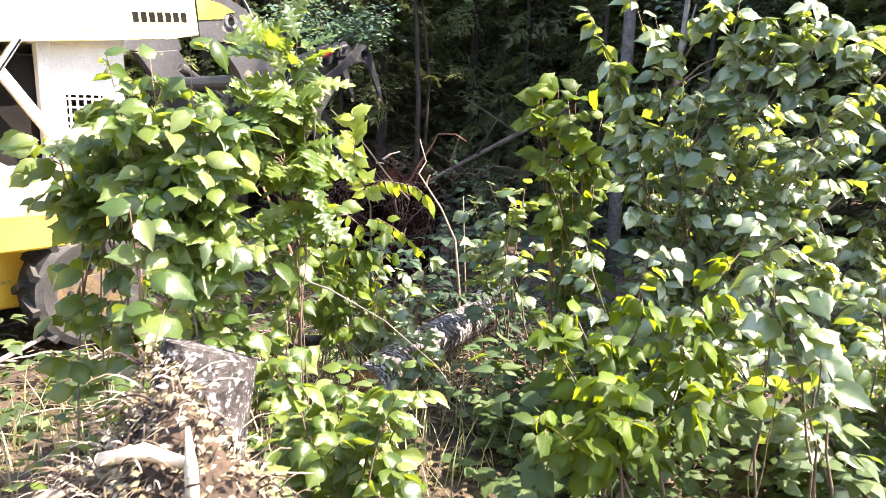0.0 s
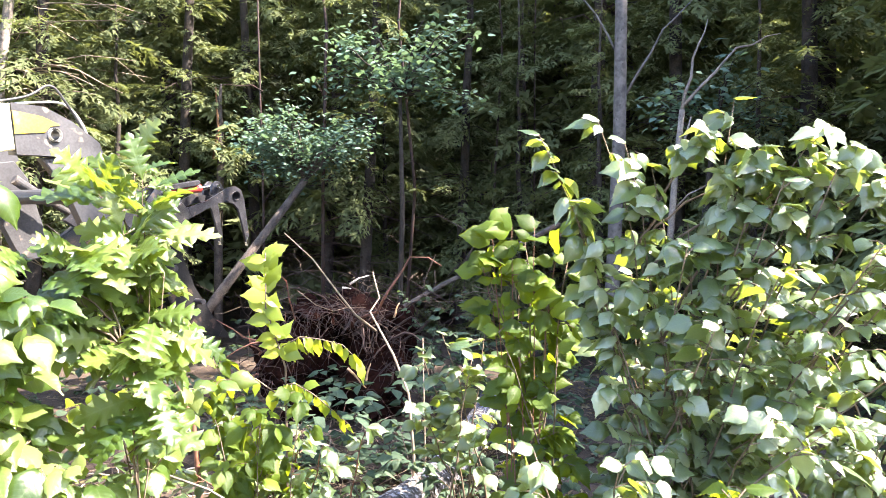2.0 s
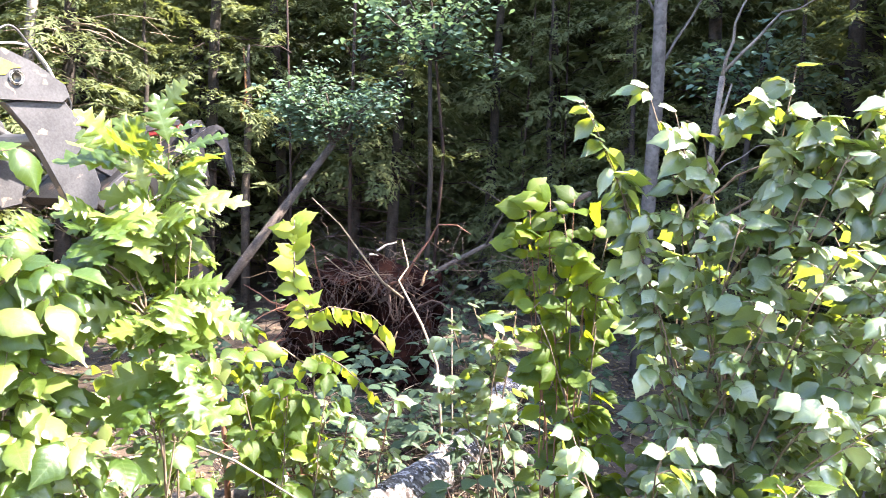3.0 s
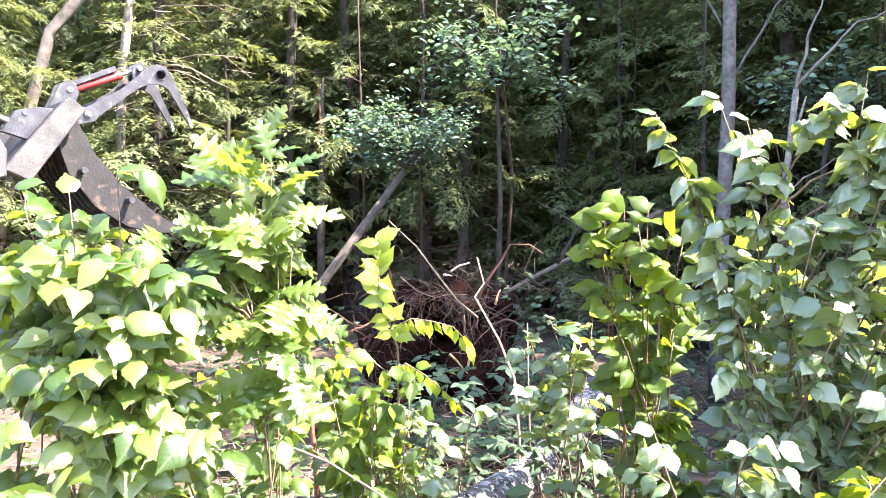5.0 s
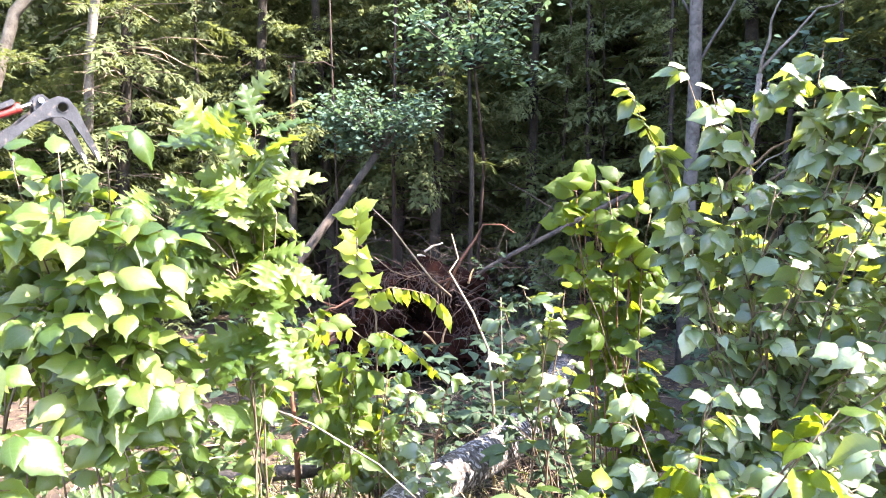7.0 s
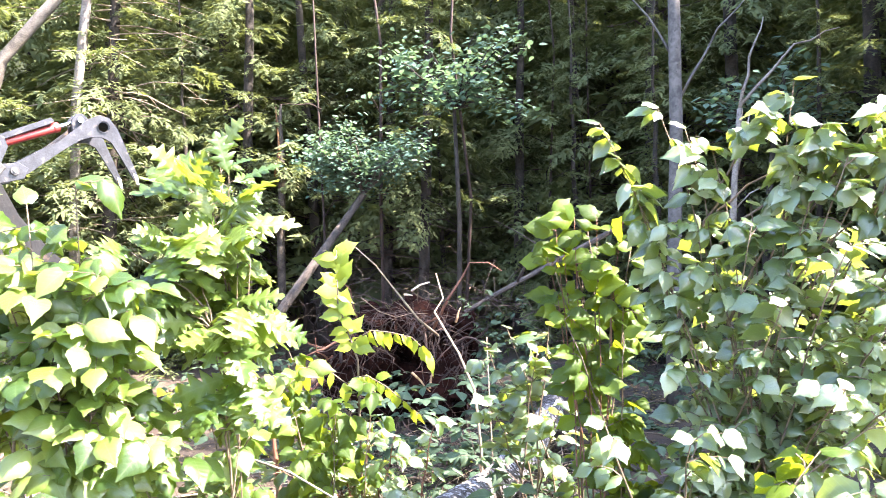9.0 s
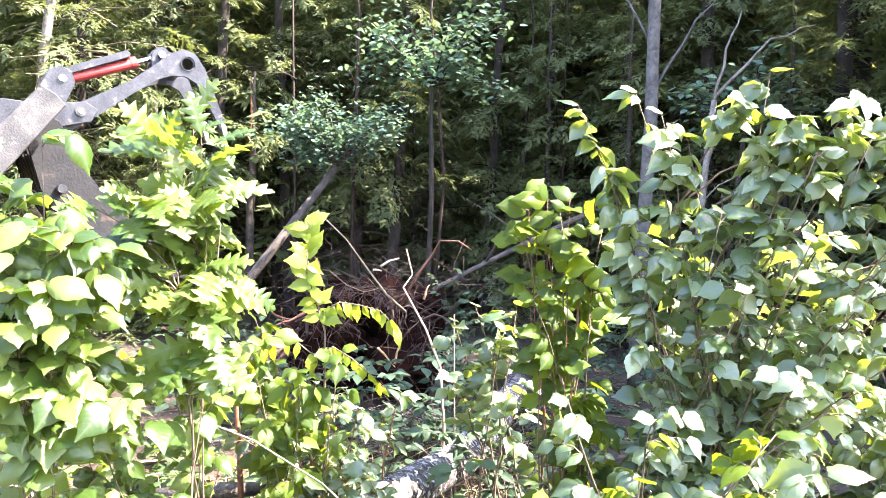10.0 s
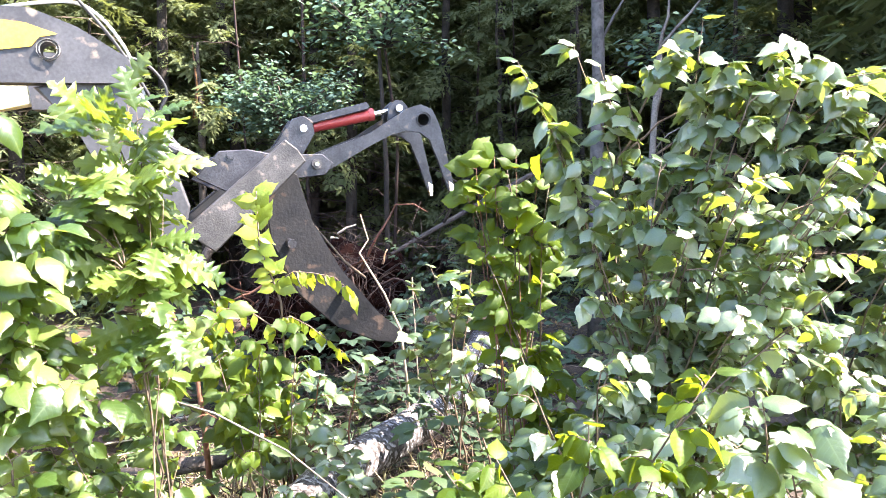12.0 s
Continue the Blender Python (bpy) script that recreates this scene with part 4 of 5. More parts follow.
leafy("hazel_shrub", (0.55, 3.3, 0), [(0.31, 3.15, 1.68), (0.39, 3.12, 1.66), (0.27, 3.15, 1.5), (0.48, 3.1, 1.48), (0.55, 3.1, 1.55), (0.3, 3.05, 1.3), (0.5, 3.0, 1.25), (0.4, 3.3, 1.45), (0.36, 3.1, 1.1)],
      OVATE, M_FRESH, M_FRESH_J, M_TWIG, 0.08, 53, "young hazel with light green leaves glowing against the shade", "shrub", 140, 11, 5, 0.17, 0.3, face=-1.5)
leafy("hazel_shrub", (0.42, 3.2, 0), [(0.28, 3.12, 1.68), (0.35, 3.1, 1.66), (0.43, 3.1, 1.66), (0.52, 3.08, 1.64), (0.31, 3.1, 1.56), (0.25, 3.12, 1.52)], OVATE, M_FRESH, M_FRESH_J, M_REDTWIG, 0.1, 72, "slim hazel shoots with single glowing leaves at their tips", "shrub", 60, 3, 2, 0.07, 0.1, low=0.82, thick=0.004, spread=0.06, face=-2.0, rise=0.1)
leafy("hazel_shrub", (0.5, 2.7, 0), tips(16, 0.32, 1.1, 2.3, 2.9, 0.6, 1.15), OVATE, M_HAZEL, M_HAZEL_J, M_TWIG, 0.074, 54, "low green hazel growth at the foot of the shrubs", "shrub", 220, 11, 5, 0.22, 0.4, face=-0.7)
leafy("hazel_shrub", (1.35, 2.3, 0), tips(13, 0.9, 1.7, 2.0, 2.6, 0.5, 1.05), OVATE, M_HAZEL, M_HAZEL_J, M_TWIG, 0.072, 55, "low green hazel growth reaching over bare litter", "shrub", 200, 11, 5, 0.25, 0.4, face=-0.7)
leafy("maple_sapling", (0.22, 3.8, 0), [(0.11, 3.7, 1.2), (0.24, 3.6, 1.1), (0.3, 3.7, 1.2), (0.0, 3.6, 0.9), (0.33, 3.5, 0.9), (0.02, 3.75, 1.12)], OVATE, M_HAZEL, M_HAZEL_J, M_TWIG, 0.085, 56, "thin sapling with broad pale green leaves", "sapling", 120, 7, 4, 0.18, 0.2, low=0.6)
leafy("hazel_sapling", (0.4, 2.1, 0), [(0.72, 2.0, 1.13), (0.43, 2.0, 1.02), (0.22, 2.0, 0.95), (0.09, 2.0, 0.95), (0.3, 1.85, 0.9), (0.75, 1.95, 0.95), (0.55, 1.9, 0.95), (0.5, 1.62, 0.83), (0.26, 1.65, 0.87), (0.05, 1.62, 0.76), (0.65, 1.75, 0.8)], OVATE, M_FRESH, M_FRESH_J, M_TWIG, 0.076, 57, "young hazel sapling with drooping fresh green leaves", "sapling", 200, 9, 5, 0.15, 0.5, low=0.5)
leafy("hazel_sapling", (0.95, 2.0, 0), [(0.76, 1.86, 1.1), (0.84, 1.84, 1.04), (0.79, 1.8, 0.98), (0.86, 1.78, 0.93)], OVATE, M_HAZEL, M_HAZEL_J, M_TWIG, 0.1, 66, "young hazel with broad pale leaves catching the sun", "sapling", 80, 4, 3, 0.12, 0.4, low=0.72, face=-0.5)
leafy("oak_sapling", (-0.7, 2.5, 0), [(-0.7, 2.42, 1.84), (-0.66, 2.38, 1.78), (-0.75, 2.35, 1.74), (-0.7, 2.35, 1.66)], OAK, M_LIME, M_LIME_J, M_TWIG, 0.15, 158, "upright oak sapling with bright lobed leaves", "sapling", 100, 6, 2, 0.09, 0.1, low=0.72, forks=1, thick=0.004, spread=0.05, face=-1.3, rise=0.2)
leafy("oak_sapling", (-0.75, 2.4, 0), [(-0.64, 2.38, 1.6), (-0.6, 2.36, 1.55), (-0.63, 2.34, 1.44), (-0.7, 2.34, 1.36), (-0.78, 2.33, 1.6), (-0.82, 2.36, 1.5), (-0.9, 2.3, 1.58), (-0.92, 2.3, 1.42)], OAK, M_LIME, M_LIME_J, M_TWIG, 0.155, 70, "bushy oak sapling with broad lobed leaves in full sun", "sapling", 240, 6, 4, 0.16, 0.3, low=0.7, forks=2, thick=0.004, spread=0.1, face=-0.9, thin=0.1)
leafy("hazel_shrub", (-1.0, 2.3, 0), [(-1.18, 2.1, 1.72), (-1.05, 2.1, 1.7), (-0.93, 2.1, 1.74), (-0.86, 2.1, 1.52), (-1.08, 2.1, 1.5), (-0.95, 2.05, 1.4), (-1.16, 2.1, 1.3), (-0.92, 2.1, 1.15), (-1.18, 2.1, 1.5), (-1.05, 2.0, 1.25), (-1.0, 2.15, 1.05), (-0.85, 2.15, 1.25), (-0.8, 2.2, 1.05), (-0.9, 2.1, 0.95)],
      OVATE, M_LIME, M_LIME_J, M_TWIG, 0.084, 59, "sunlit hazel shrub with bright green leaves", "shrub", 300, 11, 5, 0.24, 0.4, low=0.45, thin=0.12, forks=3, thick=0.005, face=-0.7)
leafy("hazel_shrub", (-1.4, 2.5, 0), tips(10, -1.55, -1.15, 2.1, 2.6, 1.1, 1.62), OVATE, M_LIME, M_LIME_J, M_TWIG, 0.09, 60, "sunlit hazel shrub behind the stump", "shrub", 200, 10, 5, 0.24, 0.4, low=0.35, forks=3, thick=0.005, face=-0.7)
leafy("hazel_shrub", (-0.85, 2.7, 0), tips(14, -1.25, -0.45, 2.4, 2.9, 0.6, 1.2), OVATE, M_LIME, M_LIME_J, M_TWIG, 0.075, 61, "loose low hazel shoots in half shade", "shrub", 150, 8, 5, 0.2, 0.5, low=0.35, forks=5, thick=0.0045, face=-0.7)
leafy("hazel_shrub", (-0.62, 3.3, 0), tips(9, -0.85, -0.4, 3.15, 3.4, 0.75, 1.2), OVATE, M_FRESH, M_FRESH_J, M_TWIG, 0.075, 67, "shaded green hazel shoots round a lime sapling", "shrub", 120, 6, 4, 0.15, 0.5, low=0.5, thick=0.0045, face=-1.0)
leafy("hazel_sapling", (-0.98, 1.75, 0.3), [(-0.99, 1.72, 1.3), (-0.97, 1.72, 1.18), (-1.0, 1.7, 1.05)], OVATE, M_LIME, M_LIME_J, M_REDTWIG, 0.1, 68, "straight brown shoot with wide-set pale hazel leaves", "sapling", 60, 5, 3, 0.12, 0.5, low=0.45, thick=0.005, spread=0.02, face=-0.9)
leafy("bramble", (-0.45, 3.5, 0.15), tips(10, -0.9, -0.1, 3.3, 3.7, 0.5, 0.95), OVATE, M_HAZEL, M_HAZEL_J, M_REDTWIG, 0.075, 63, "low bramble shoots with small green leaves", "shrub", 110, 8, 4, 0.18, 0.3)
leafy("bramble", (-0.2, 3.15, 0.05), [(-0.42, 2.95, 0.5), (-0.28, 3.0, 0.58), (-0.14, 3.1, 0.55), (-0.3, 3.2, 0.62)], OVATE, M_HAZEL, M_HAZEL_J, M_TWIG, 0.07, 73, "low bramble shoots leaning against the lichened log", "shrub", 90, 6, 4, 0.13, 0.3, low=0.45, thick=0.004)
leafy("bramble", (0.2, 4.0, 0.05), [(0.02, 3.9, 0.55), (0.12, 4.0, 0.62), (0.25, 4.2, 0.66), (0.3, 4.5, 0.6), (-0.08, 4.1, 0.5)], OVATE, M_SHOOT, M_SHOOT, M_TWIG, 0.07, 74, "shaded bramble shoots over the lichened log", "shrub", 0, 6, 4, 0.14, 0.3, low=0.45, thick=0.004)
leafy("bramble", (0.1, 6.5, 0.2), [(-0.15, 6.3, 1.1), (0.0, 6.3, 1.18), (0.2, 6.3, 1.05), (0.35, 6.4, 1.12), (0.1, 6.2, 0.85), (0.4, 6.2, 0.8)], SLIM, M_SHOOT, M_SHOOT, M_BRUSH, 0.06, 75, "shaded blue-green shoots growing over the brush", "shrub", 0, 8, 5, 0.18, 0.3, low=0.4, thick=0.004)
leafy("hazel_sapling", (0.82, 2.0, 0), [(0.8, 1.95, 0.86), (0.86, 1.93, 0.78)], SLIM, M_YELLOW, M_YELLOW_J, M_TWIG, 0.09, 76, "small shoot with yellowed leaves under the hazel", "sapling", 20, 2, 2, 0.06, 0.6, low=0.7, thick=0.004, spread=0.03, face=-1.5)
leafy("raspberry_shoot", (-0.5, 1.85, 0.1), tips(11, -0.68, -0.25, 1.55, 2.0, 0.55, 0.88), OVATE, M_LIME, M_LIME_J, M_TWIG, 0.07, 64, "pale sunlit raspberry shoots beside the debris heap", "shrub", 150, 8, 4, 0.14, 0.3, low=0.5, thick=0.005)


def hanging_sapling():
    """A slender sapling: leaves up its tip, others hanging along its arching twigs."""
    r = random.Random(9)
    o = Vector((-0.52, 3.45, 0.0))
    top = thing("lime_sapling", *o, label="slender sapling with backlit yellow-green hanging leaves", category="sapling")
    lines = [[(-0.52, 3.45, 0.0), (-0.5, 3.4, 0.6), (-0.49, 3.32, 1.12), (-0.56, 3.3, 1.35), (-0.56, 3.3, 1.56)],
             [(-0.5, 3.31, 1.2), (-0.43, 3.3, 1.24), (-0.35, 3.3, 1.23), (-0.27, 3.3, 1.21), (-0.2, 3.3, 1.14)],
             [(-0.5, 3.33, 1.05), (-0.45, 3.3, 1.06), (-0.38, 3.3, 1.02), (-0.31, 3.3, 0.96), (-0.24, 3.3, 0.9)],
             [(-0.51, 3.34, 1.0), (-0.6, 3.3, 1.08), (-0.68, 3.28, 1.08), (-0.74, 3.26, 1.05), (-0.79, 3.25, 0.99)]]
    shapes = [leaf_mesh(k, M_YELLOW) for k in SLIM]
    for n, line in enumerate(lines):
        v, f = [], []
        sweep(v, f, [Vector(p) - o for p in line], [0.006, 0.005, 0.0045, 0.0035, 0.002] if n == 0 else [0.003, 0.0028, 0.0025, 0.002, 0.0012], 6)
        mesh_part("stem" if n == 0 else "twig", v, f, M_TWIG, top, smooth=True)
        count = (26, 12, 14, 7)[n]
        for i in range(count):
            t = (0.56 + 0.44 * (i + 0.5) / count if n == 0 else (i + 0.6) / count) * 4
            a = min(int(t), 3)
            p = Vector(line[a]).lerp(Vector(line[a + 1]), t - a) - o
            side = 1 if i % 2 else -1
            if n == 0:
                way = Vector((side * r.uniform(0.2, 0.8), r.uniform(-0.3, 0.1), r.uniform(-0.3, 0.9)))
                up = (r.gauss(0, 0.4), -1, r.uniform(0.0, 0.6))
            else:
                way = Vector((r.uniform(-0.2, 0.7), r.uniform(-0.3, 0.3), -1.0))
                up = (r.choice((-1, 1)) * r.uniform(0.2, 1.2), -1, 0.3)
            ob = new("leaf", shapes[r.randrange(len(shapes))])
            ob.parent = top
            ob.matrix_basis = leaf_pose(p, way, up, r.uniform(0.065, 0.1) if n == 0 else r.uniform(0.05, 0.09) * (0.75 if n == 2 else 1))


hanging_sapling()


def on_log(x, y):
    """True over the log and just before it."""
    return any(abs(p.y - y - 0.05) < 0.4 and abs(p.x - x) < 0.13 for p in bowed_log[3:8])


def herbs(n, x0, x1, y0, y1, z1, size, name, label, seed, mat=M_HERB, kind=None):
    r = random.Random(seed)
    mats = []
    while len(mats) < n:
        x, y = r.uniform(x0, x1), r.uniform(y0, y1)
        if noise.noise((x * 1.3, y * 1.3, seed)) < -0.12 or on_log(x, y):
            continue
        z = ground_height(x, y)
        h = z1 * r.random() ** 1.6
        for _ in range(r.randrange(3, 7)):
            a = r.uniform(0, 2 * math.pi)
            d = Vector((math.cos(a), math.sin(a), 0))
            mats.append(leaf_pose(Vector((x, y, z + h)) + d * 0.02, d + Vector((0, 0, r.uniform(-0.3, 0.4))), (r.gauss(0, 0.3), r.gauss(-0.1, 0.3), 1), size * r.uniform(0.5, 1.2)))
    v, f = scatter(kind or PLAIN[1], mats)
    return tagged(mesh_part(name, v, f, mat, kind="stuff", smooth=True, template=kind or PLAIN[1]), label, "undergrowth")


herbs(1700, -1.8, 2.2, 2.4, 5.6, 0.3, 0.06, "low_herbs", "low green herbs and seedlings over the litter", 71)
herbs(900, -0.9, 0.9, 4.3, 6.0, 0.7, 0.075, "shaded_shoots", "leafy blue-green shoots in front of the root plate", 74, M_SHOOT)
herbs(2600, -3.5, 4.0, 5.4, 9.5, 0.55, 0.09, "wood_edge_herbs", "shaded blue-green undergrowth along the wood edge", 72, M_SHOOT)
# out of view: herbs added to cut light bounced off bare ground
herbs(1500, -4.0, 3.5, -2.5, 1.2, 0.2, 0.06, "clearing_herbs", "unseen sparse low green herbs dimming bounce off the clearing floor", 77)
herbs(1800, 0.0, 1.9, 1.9, 3.2, 0.6, 0.075, "low_brambles", "leafy low growth under the shrubs", 73)
BLADE = ([(0, 0.012, 0), (0.5, 0.01, 0.12), (1, 0, 0.05), (0.5, -0.01, 0.12), (0, -0.012, 0)], [(0, 4, 3, 1), (1, 3, 2)])


def grass(n, x0, x1, y0, y1, seed):
    r = random.Random(seed)
    mats = []
    for _ in range(n):
        x, y = r.uniform(x0, x1), r.uniform(y0, y1)
        a = r.uniform(0, 2 * math.pi)
        mats.append(leaf_pose((x, y, ground_height(x, y)), (math.cos(a) * 0.5, math.sin(a) * 0.5, r.uniform(0.4, 1.2)), (-math.cos(a), -math.sin(a), 0.6), r.uniform(0.12, 0.35)))
    v, f = scatter(BLADE, mats)
    return tagged(mesh_part("dry_grass", v, f, M_GRASS, kind="stuff"), "sparse dry grass blades among the litter", "grass")


herbs(700, -1.7, -0.25, 1.9, 2.9, 0.5, 0.06, "sunlit_seedlings", "small light green seedlings among twigs and litter", 75, M_LIME_J)
herbs(800, -1.6, 0.6, 2.6, 4.6, 0.35, 0.06, "seedling_carpet", "small green seedlings growing through brown litter", 76)
herbs(700, -3.2, -1.2, 2.8, 5.0, 0.4, 0.075, "bank_herbs", "green leafy herbs on the open litter", 78)
grass(900, -2.2, 0.2, 2.2, 4.2, 81)

# ---- skid-steer loader ----
LA, QX, QZ = 2.763, 0.465, -0.896
PIVOT = Vector((-0.95, 0, 1.98))


def wheel(parent, x, y, side):
    hub = new("wheel")
    hub.parent = parent
    hub.matrix_basis = pose(x, y, 0.4)
    bm = bmesh.new()
    prof = [(0.24, -0.12), (0.33, -0.14), (0.375, -0.12), (0.38, 0.12), (0.33, 0.14), (0.24, 0.12)]
    k = 32
    rings = [[bm.verts.new((r * math.cos(2 * math.pi * i / k), w, r * math.sin(2 * math.pi * i / k))) for i in range(k)] for r, w in prof]
    for j in range(len(prof)):
        a, b = rings[j], rings[(j + 1) % len(prof)]
        for i in range(k):
            bm.faces.new((a[i], a[(i + 1) % k], b[(i + 1) % k], b[i]))
    for i in range(22):
        q = 360 * i / 22
        s = 1 if i % 2 else -1
        m = pose(0, 0, 0, 0, q, 0) @ pose(0, s * 0.065, 0.385, 0, 0, s * 28)
        lug = bmesh.new()
        bmesh.ops.create_cube(lug, size=1, matrix=m @ Matrix.Diagonal((0.045, 0.15, 0.045, 1)))
        part("tread_lug", lug, M_BLACK, hub)
    part("tyre", bm, M_BLACK, hub)
    bm = bmesh.new()
    rod(bm, (0, -0.1, 0), (0, 0.1, 0), 0.235, 28)
    part("rim", bm, M_RIM, hub, "muddy yellow rim")
    bm = bmesh.new()
    rod(bm, (0, side * 0.1, 0), (0, side * 0.135, 0), 0.1, 20)
    part("hub_cap", bm, M_RIM, hub)
    for i in range(8):
        bm = bmesh.new()
        a = 2 * math.pi * i / 8
        rod(bm, (0.15 * math.cos(a), side * 0.1, 0.15 * math.sin(a)), (0.15 * math.cos(a), side * 0.125, 0.15 * math.sin(a)), 0.018, 6)
        part("wheel_bolt", bm, M_STEEL, hub)
    return hub


def loader():
    top = thing("skid_steer_loader", label="yellow and cream skid-steer loader with caged cab and raised arms", category="loader")
    bm = bmesh.new()
    slab(bm, [(-1.05, 0.3), (0.95, 0.28), (1.02, 0.5), (0.85, 0.78), (0.3, 0.85), (-0.4, 0.95), (-1.1, 0.95)], -0.5, 0.5, 0.02)
    part("chassis", bm, M_YPAINT, top, "worn yellow steel chassis")
    bm = bmesh.new()
    slab(bm, [(-1.3, 0.45), (-1.05, 0.4), (-0.5, 0.9), (-0.45, 1.42), (-1.1, 1.35), (-1.32, 1.2)], -0.56, 0.56, 0.03)
    part("engine_cover", bm, M_YPAINT, top)
    # near-black bars laid on the cover for the slots' shade
    for i in range(7):
        bm = bmesh.new()
        box(bm, (0.34, 0.012, 0.02), (-0.85, -0.568, 0.86 + i * 0.055), (0, 0, 0))
        part("vent_slot", bm, M_DARK, top)
    for s in (-1, 1):
        bm = bmesh.new()
        slab(bm, [(-1.2, 0.8), (-0.72, 0.85), (-0.8, 1.6), (-0.86, 2.09), (-1.06, 2.09), (-1.16, 1.6)], s * 0.6 - 0.045, s * 0.6 + 0.045, 0.01)
        part("arm_tower", bm, M_CREAM, top)
        bm = bmesh.new()
        slab(bm, [(-1.05, 0.72), (1.0, 0.7), (1.0, 0.86), (0.2, 0.92), (-1.05, 0.95)], s * 0.72 - 0.15, s * 0.72 + 0.15, 0.015)
        part("fender", bm, M_YPAINT, top)
        bm = bmesh.new()
        rod(bm, (-0.55, s * 0.66, 0.85), (-0.1, s * 0.66, 1.45), 0.045, 16)
        part("lift_cylinder", bm, M_GREY, top)
        bm = bmesh.new()
        rod(bm, (-0.12, s * 0.66, 1.42), (0.27, s * 0.66, 1.98), 0.026, 12)
        part("lift_cylinder_rod", bm, M_BRIGHT, top)
    # cab
    bm = bmesh.new()
    slab(bm, [(-0.35, 1.98), (1.02, 1.98), (1.06, 2.06), (-0.3, 2.08), (-0.38, 2.04)], -0.48, 0.48, 0.015)
    part("cab_roof", bm, M_PALEGREY, top)
    for s in (-1, 1):
        for x in (1.0, 0.5, -0.3):
            bm = bmesh.new()
            slab(bm, [(x - 0.045, 0.88), (x + 0.045, 0.88), (x + 0.04, 2.0), (x - 0.05, 2.0)], s * 0.45 - 0.035, s * 0.45 + 0.035, 0.008)
            part("cab_post", bm, M_PALEGREY if x > 0 else M_GREY, top)
        for outline in ([(-0.255, 0.9), (0.955, 0.86), (0.955, 1.2), (-0.255, 1.2)], [(0.54, 1.2), (0.955, 1.2), (0.955, 1.44), (0.54, 1.44)],
                        [(0.54, 1.66), (0.955, 1.66), (0.955, 1.98), (0.54, 1.98)], [(0.54, 1.44), (0.62, 1.44), (0.62, 1.66), (0.54, 1.66)], [(0.88, 1.44), (0.955, 1.44), (0.955, 1.66), (0.88, 1.66)]):
            bm = bmesh.new()
            slab(bm, outline, s * 0.455 - 0.012, s * 0.455 + 0.012, 0.0)
            part("side_panel", bm, M_PALEGREY, top)
        for i in range(5):
            bm = bmesh.new()
            box(bm, (0.014, 0.01, 0.22), (0.62 + 0.26 * (i + 0.5) / 5, s * 0.46, 1.55))
            part("screen_bar", bm, M_PALEGREY, top)
        for i in range(4):
            bm = bmesh.new()
            box(bm, (0.26, 0.01, 0.014), (0.75, s * 0.466, 1.44 + 0.22 * (i + 0.5) / 4))
            part("screen_bar", bm, M_PALEGREY, top)
        bm = bmesh.new()
        slab(bm, [(0.1, 1.86), (0.17, 1.88), (0.72, 1.12), (0.66, 1.08)], s * 0.54 - 0.02, s * 0.54 + 0.02, 0.006)
        part("link_bar", bm, M_PALEGREY, top)
        bm = bmesh.new()
        slab(bm, [(-0.1, 1.3), (-0.05, 1.34), (0.6, 0.98), (0.57, 0.93)], s * 0.52 - 0.015, s * 0.52 + 0.015, 0.005)
        part("grab_rail", bm, M_PALEGREY, top)
    # solid near-black block standing in for shade inside the cab
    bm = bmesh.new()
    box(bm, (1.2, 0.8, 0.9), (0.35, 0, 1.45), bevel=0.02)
    part("cab_shade_block", bm, M_DARK, top)
    for s in (-1, 1):
        bm = bmesh.new()
        box(bm, (0.05, 0.2, 0.1), (1.08, s * 0.3, 2.0), bevel=0.01)
        part("work_light", bm, M_PALEGREY, top)
    wheels = [wheel(top, x, s * 0.74, s) for x in (-0.52, 0.52) for s in (-1, 1)]
    # arms, pivoting at the towers
    arms = new("lift_arms")
    arms.parent = top
    arms.matrix_basis = pose(*PIVOT)
    N = LA
    for s in (-1, 1):
        bm = bmesh.new()
        slab(bm, [(-0.15, -0.1), (0.3, -0.13), (N - 0.5, -0.12), (N - 0.28, -0.1), (N - 0.28, 0.22), (N - 0.6, 0.21), (0.2, 0.15), (-0.15, 0.1)], s * 0.62 - 0.055, s * 0.62 + 0.055, 0.012)
        part("boom", bm, M_CREAM, arms, "faded cream-yellow boom")
        bm = bmesh.new()
        holed_slab(bm, [(N - 0.28, -0.13), (N - 0.28, 0.225), (N - 0.05, 0.2), (N + 0.14, 0.1), (N + 0.34, -0.06), (N + 0.36, -0.14), (N + 0.3, -0.18)], (N, 0), 0.04, s * 0.62 - 0.06, s * 0.62 + 0.06)
        part("boom_nose", bm, M_GREY, arms, "grey steel nose with a pin hole")
        bm = bmesh.new()
        slab(bm, [(N - 0.28, 0.01), (N - 0.07, 0.02), (N - 0.03, 0.06), (N + 0.05, 0.07), (N - 0.08, 0.13), (N - 0.28, 0.17)], s * 0.684 - 0.005, s * 0.686 + 0.002, 0.0)
        part("nose_decal", bm, M_YPAINT, arms)
        bm = bmesh.new()
        slab(bm, [(N - 0.1, -0.16), (N + 0.32, -0.14), (N + 0.42, -0.3), (N + 0.52, -0.82), (N + 0.46, -1.0), (N + 0.28, -1.02), (N + 0.18, -0.72), (N + 0.06, -0.36)], s * 0.6 - 0.045, s * 0.6 + 0.045, 0.012)
        part("boom_leg", bm, M_GREY, arms)
        bm = bmesh.new()
        bmesh.ops.create_cone(bm, cap_ends=False, segments=20, radius1=0.05, radius2=0.05, depth=0.02, matrix=pose(N, s * 0.69, 0, 90, 0, 0))
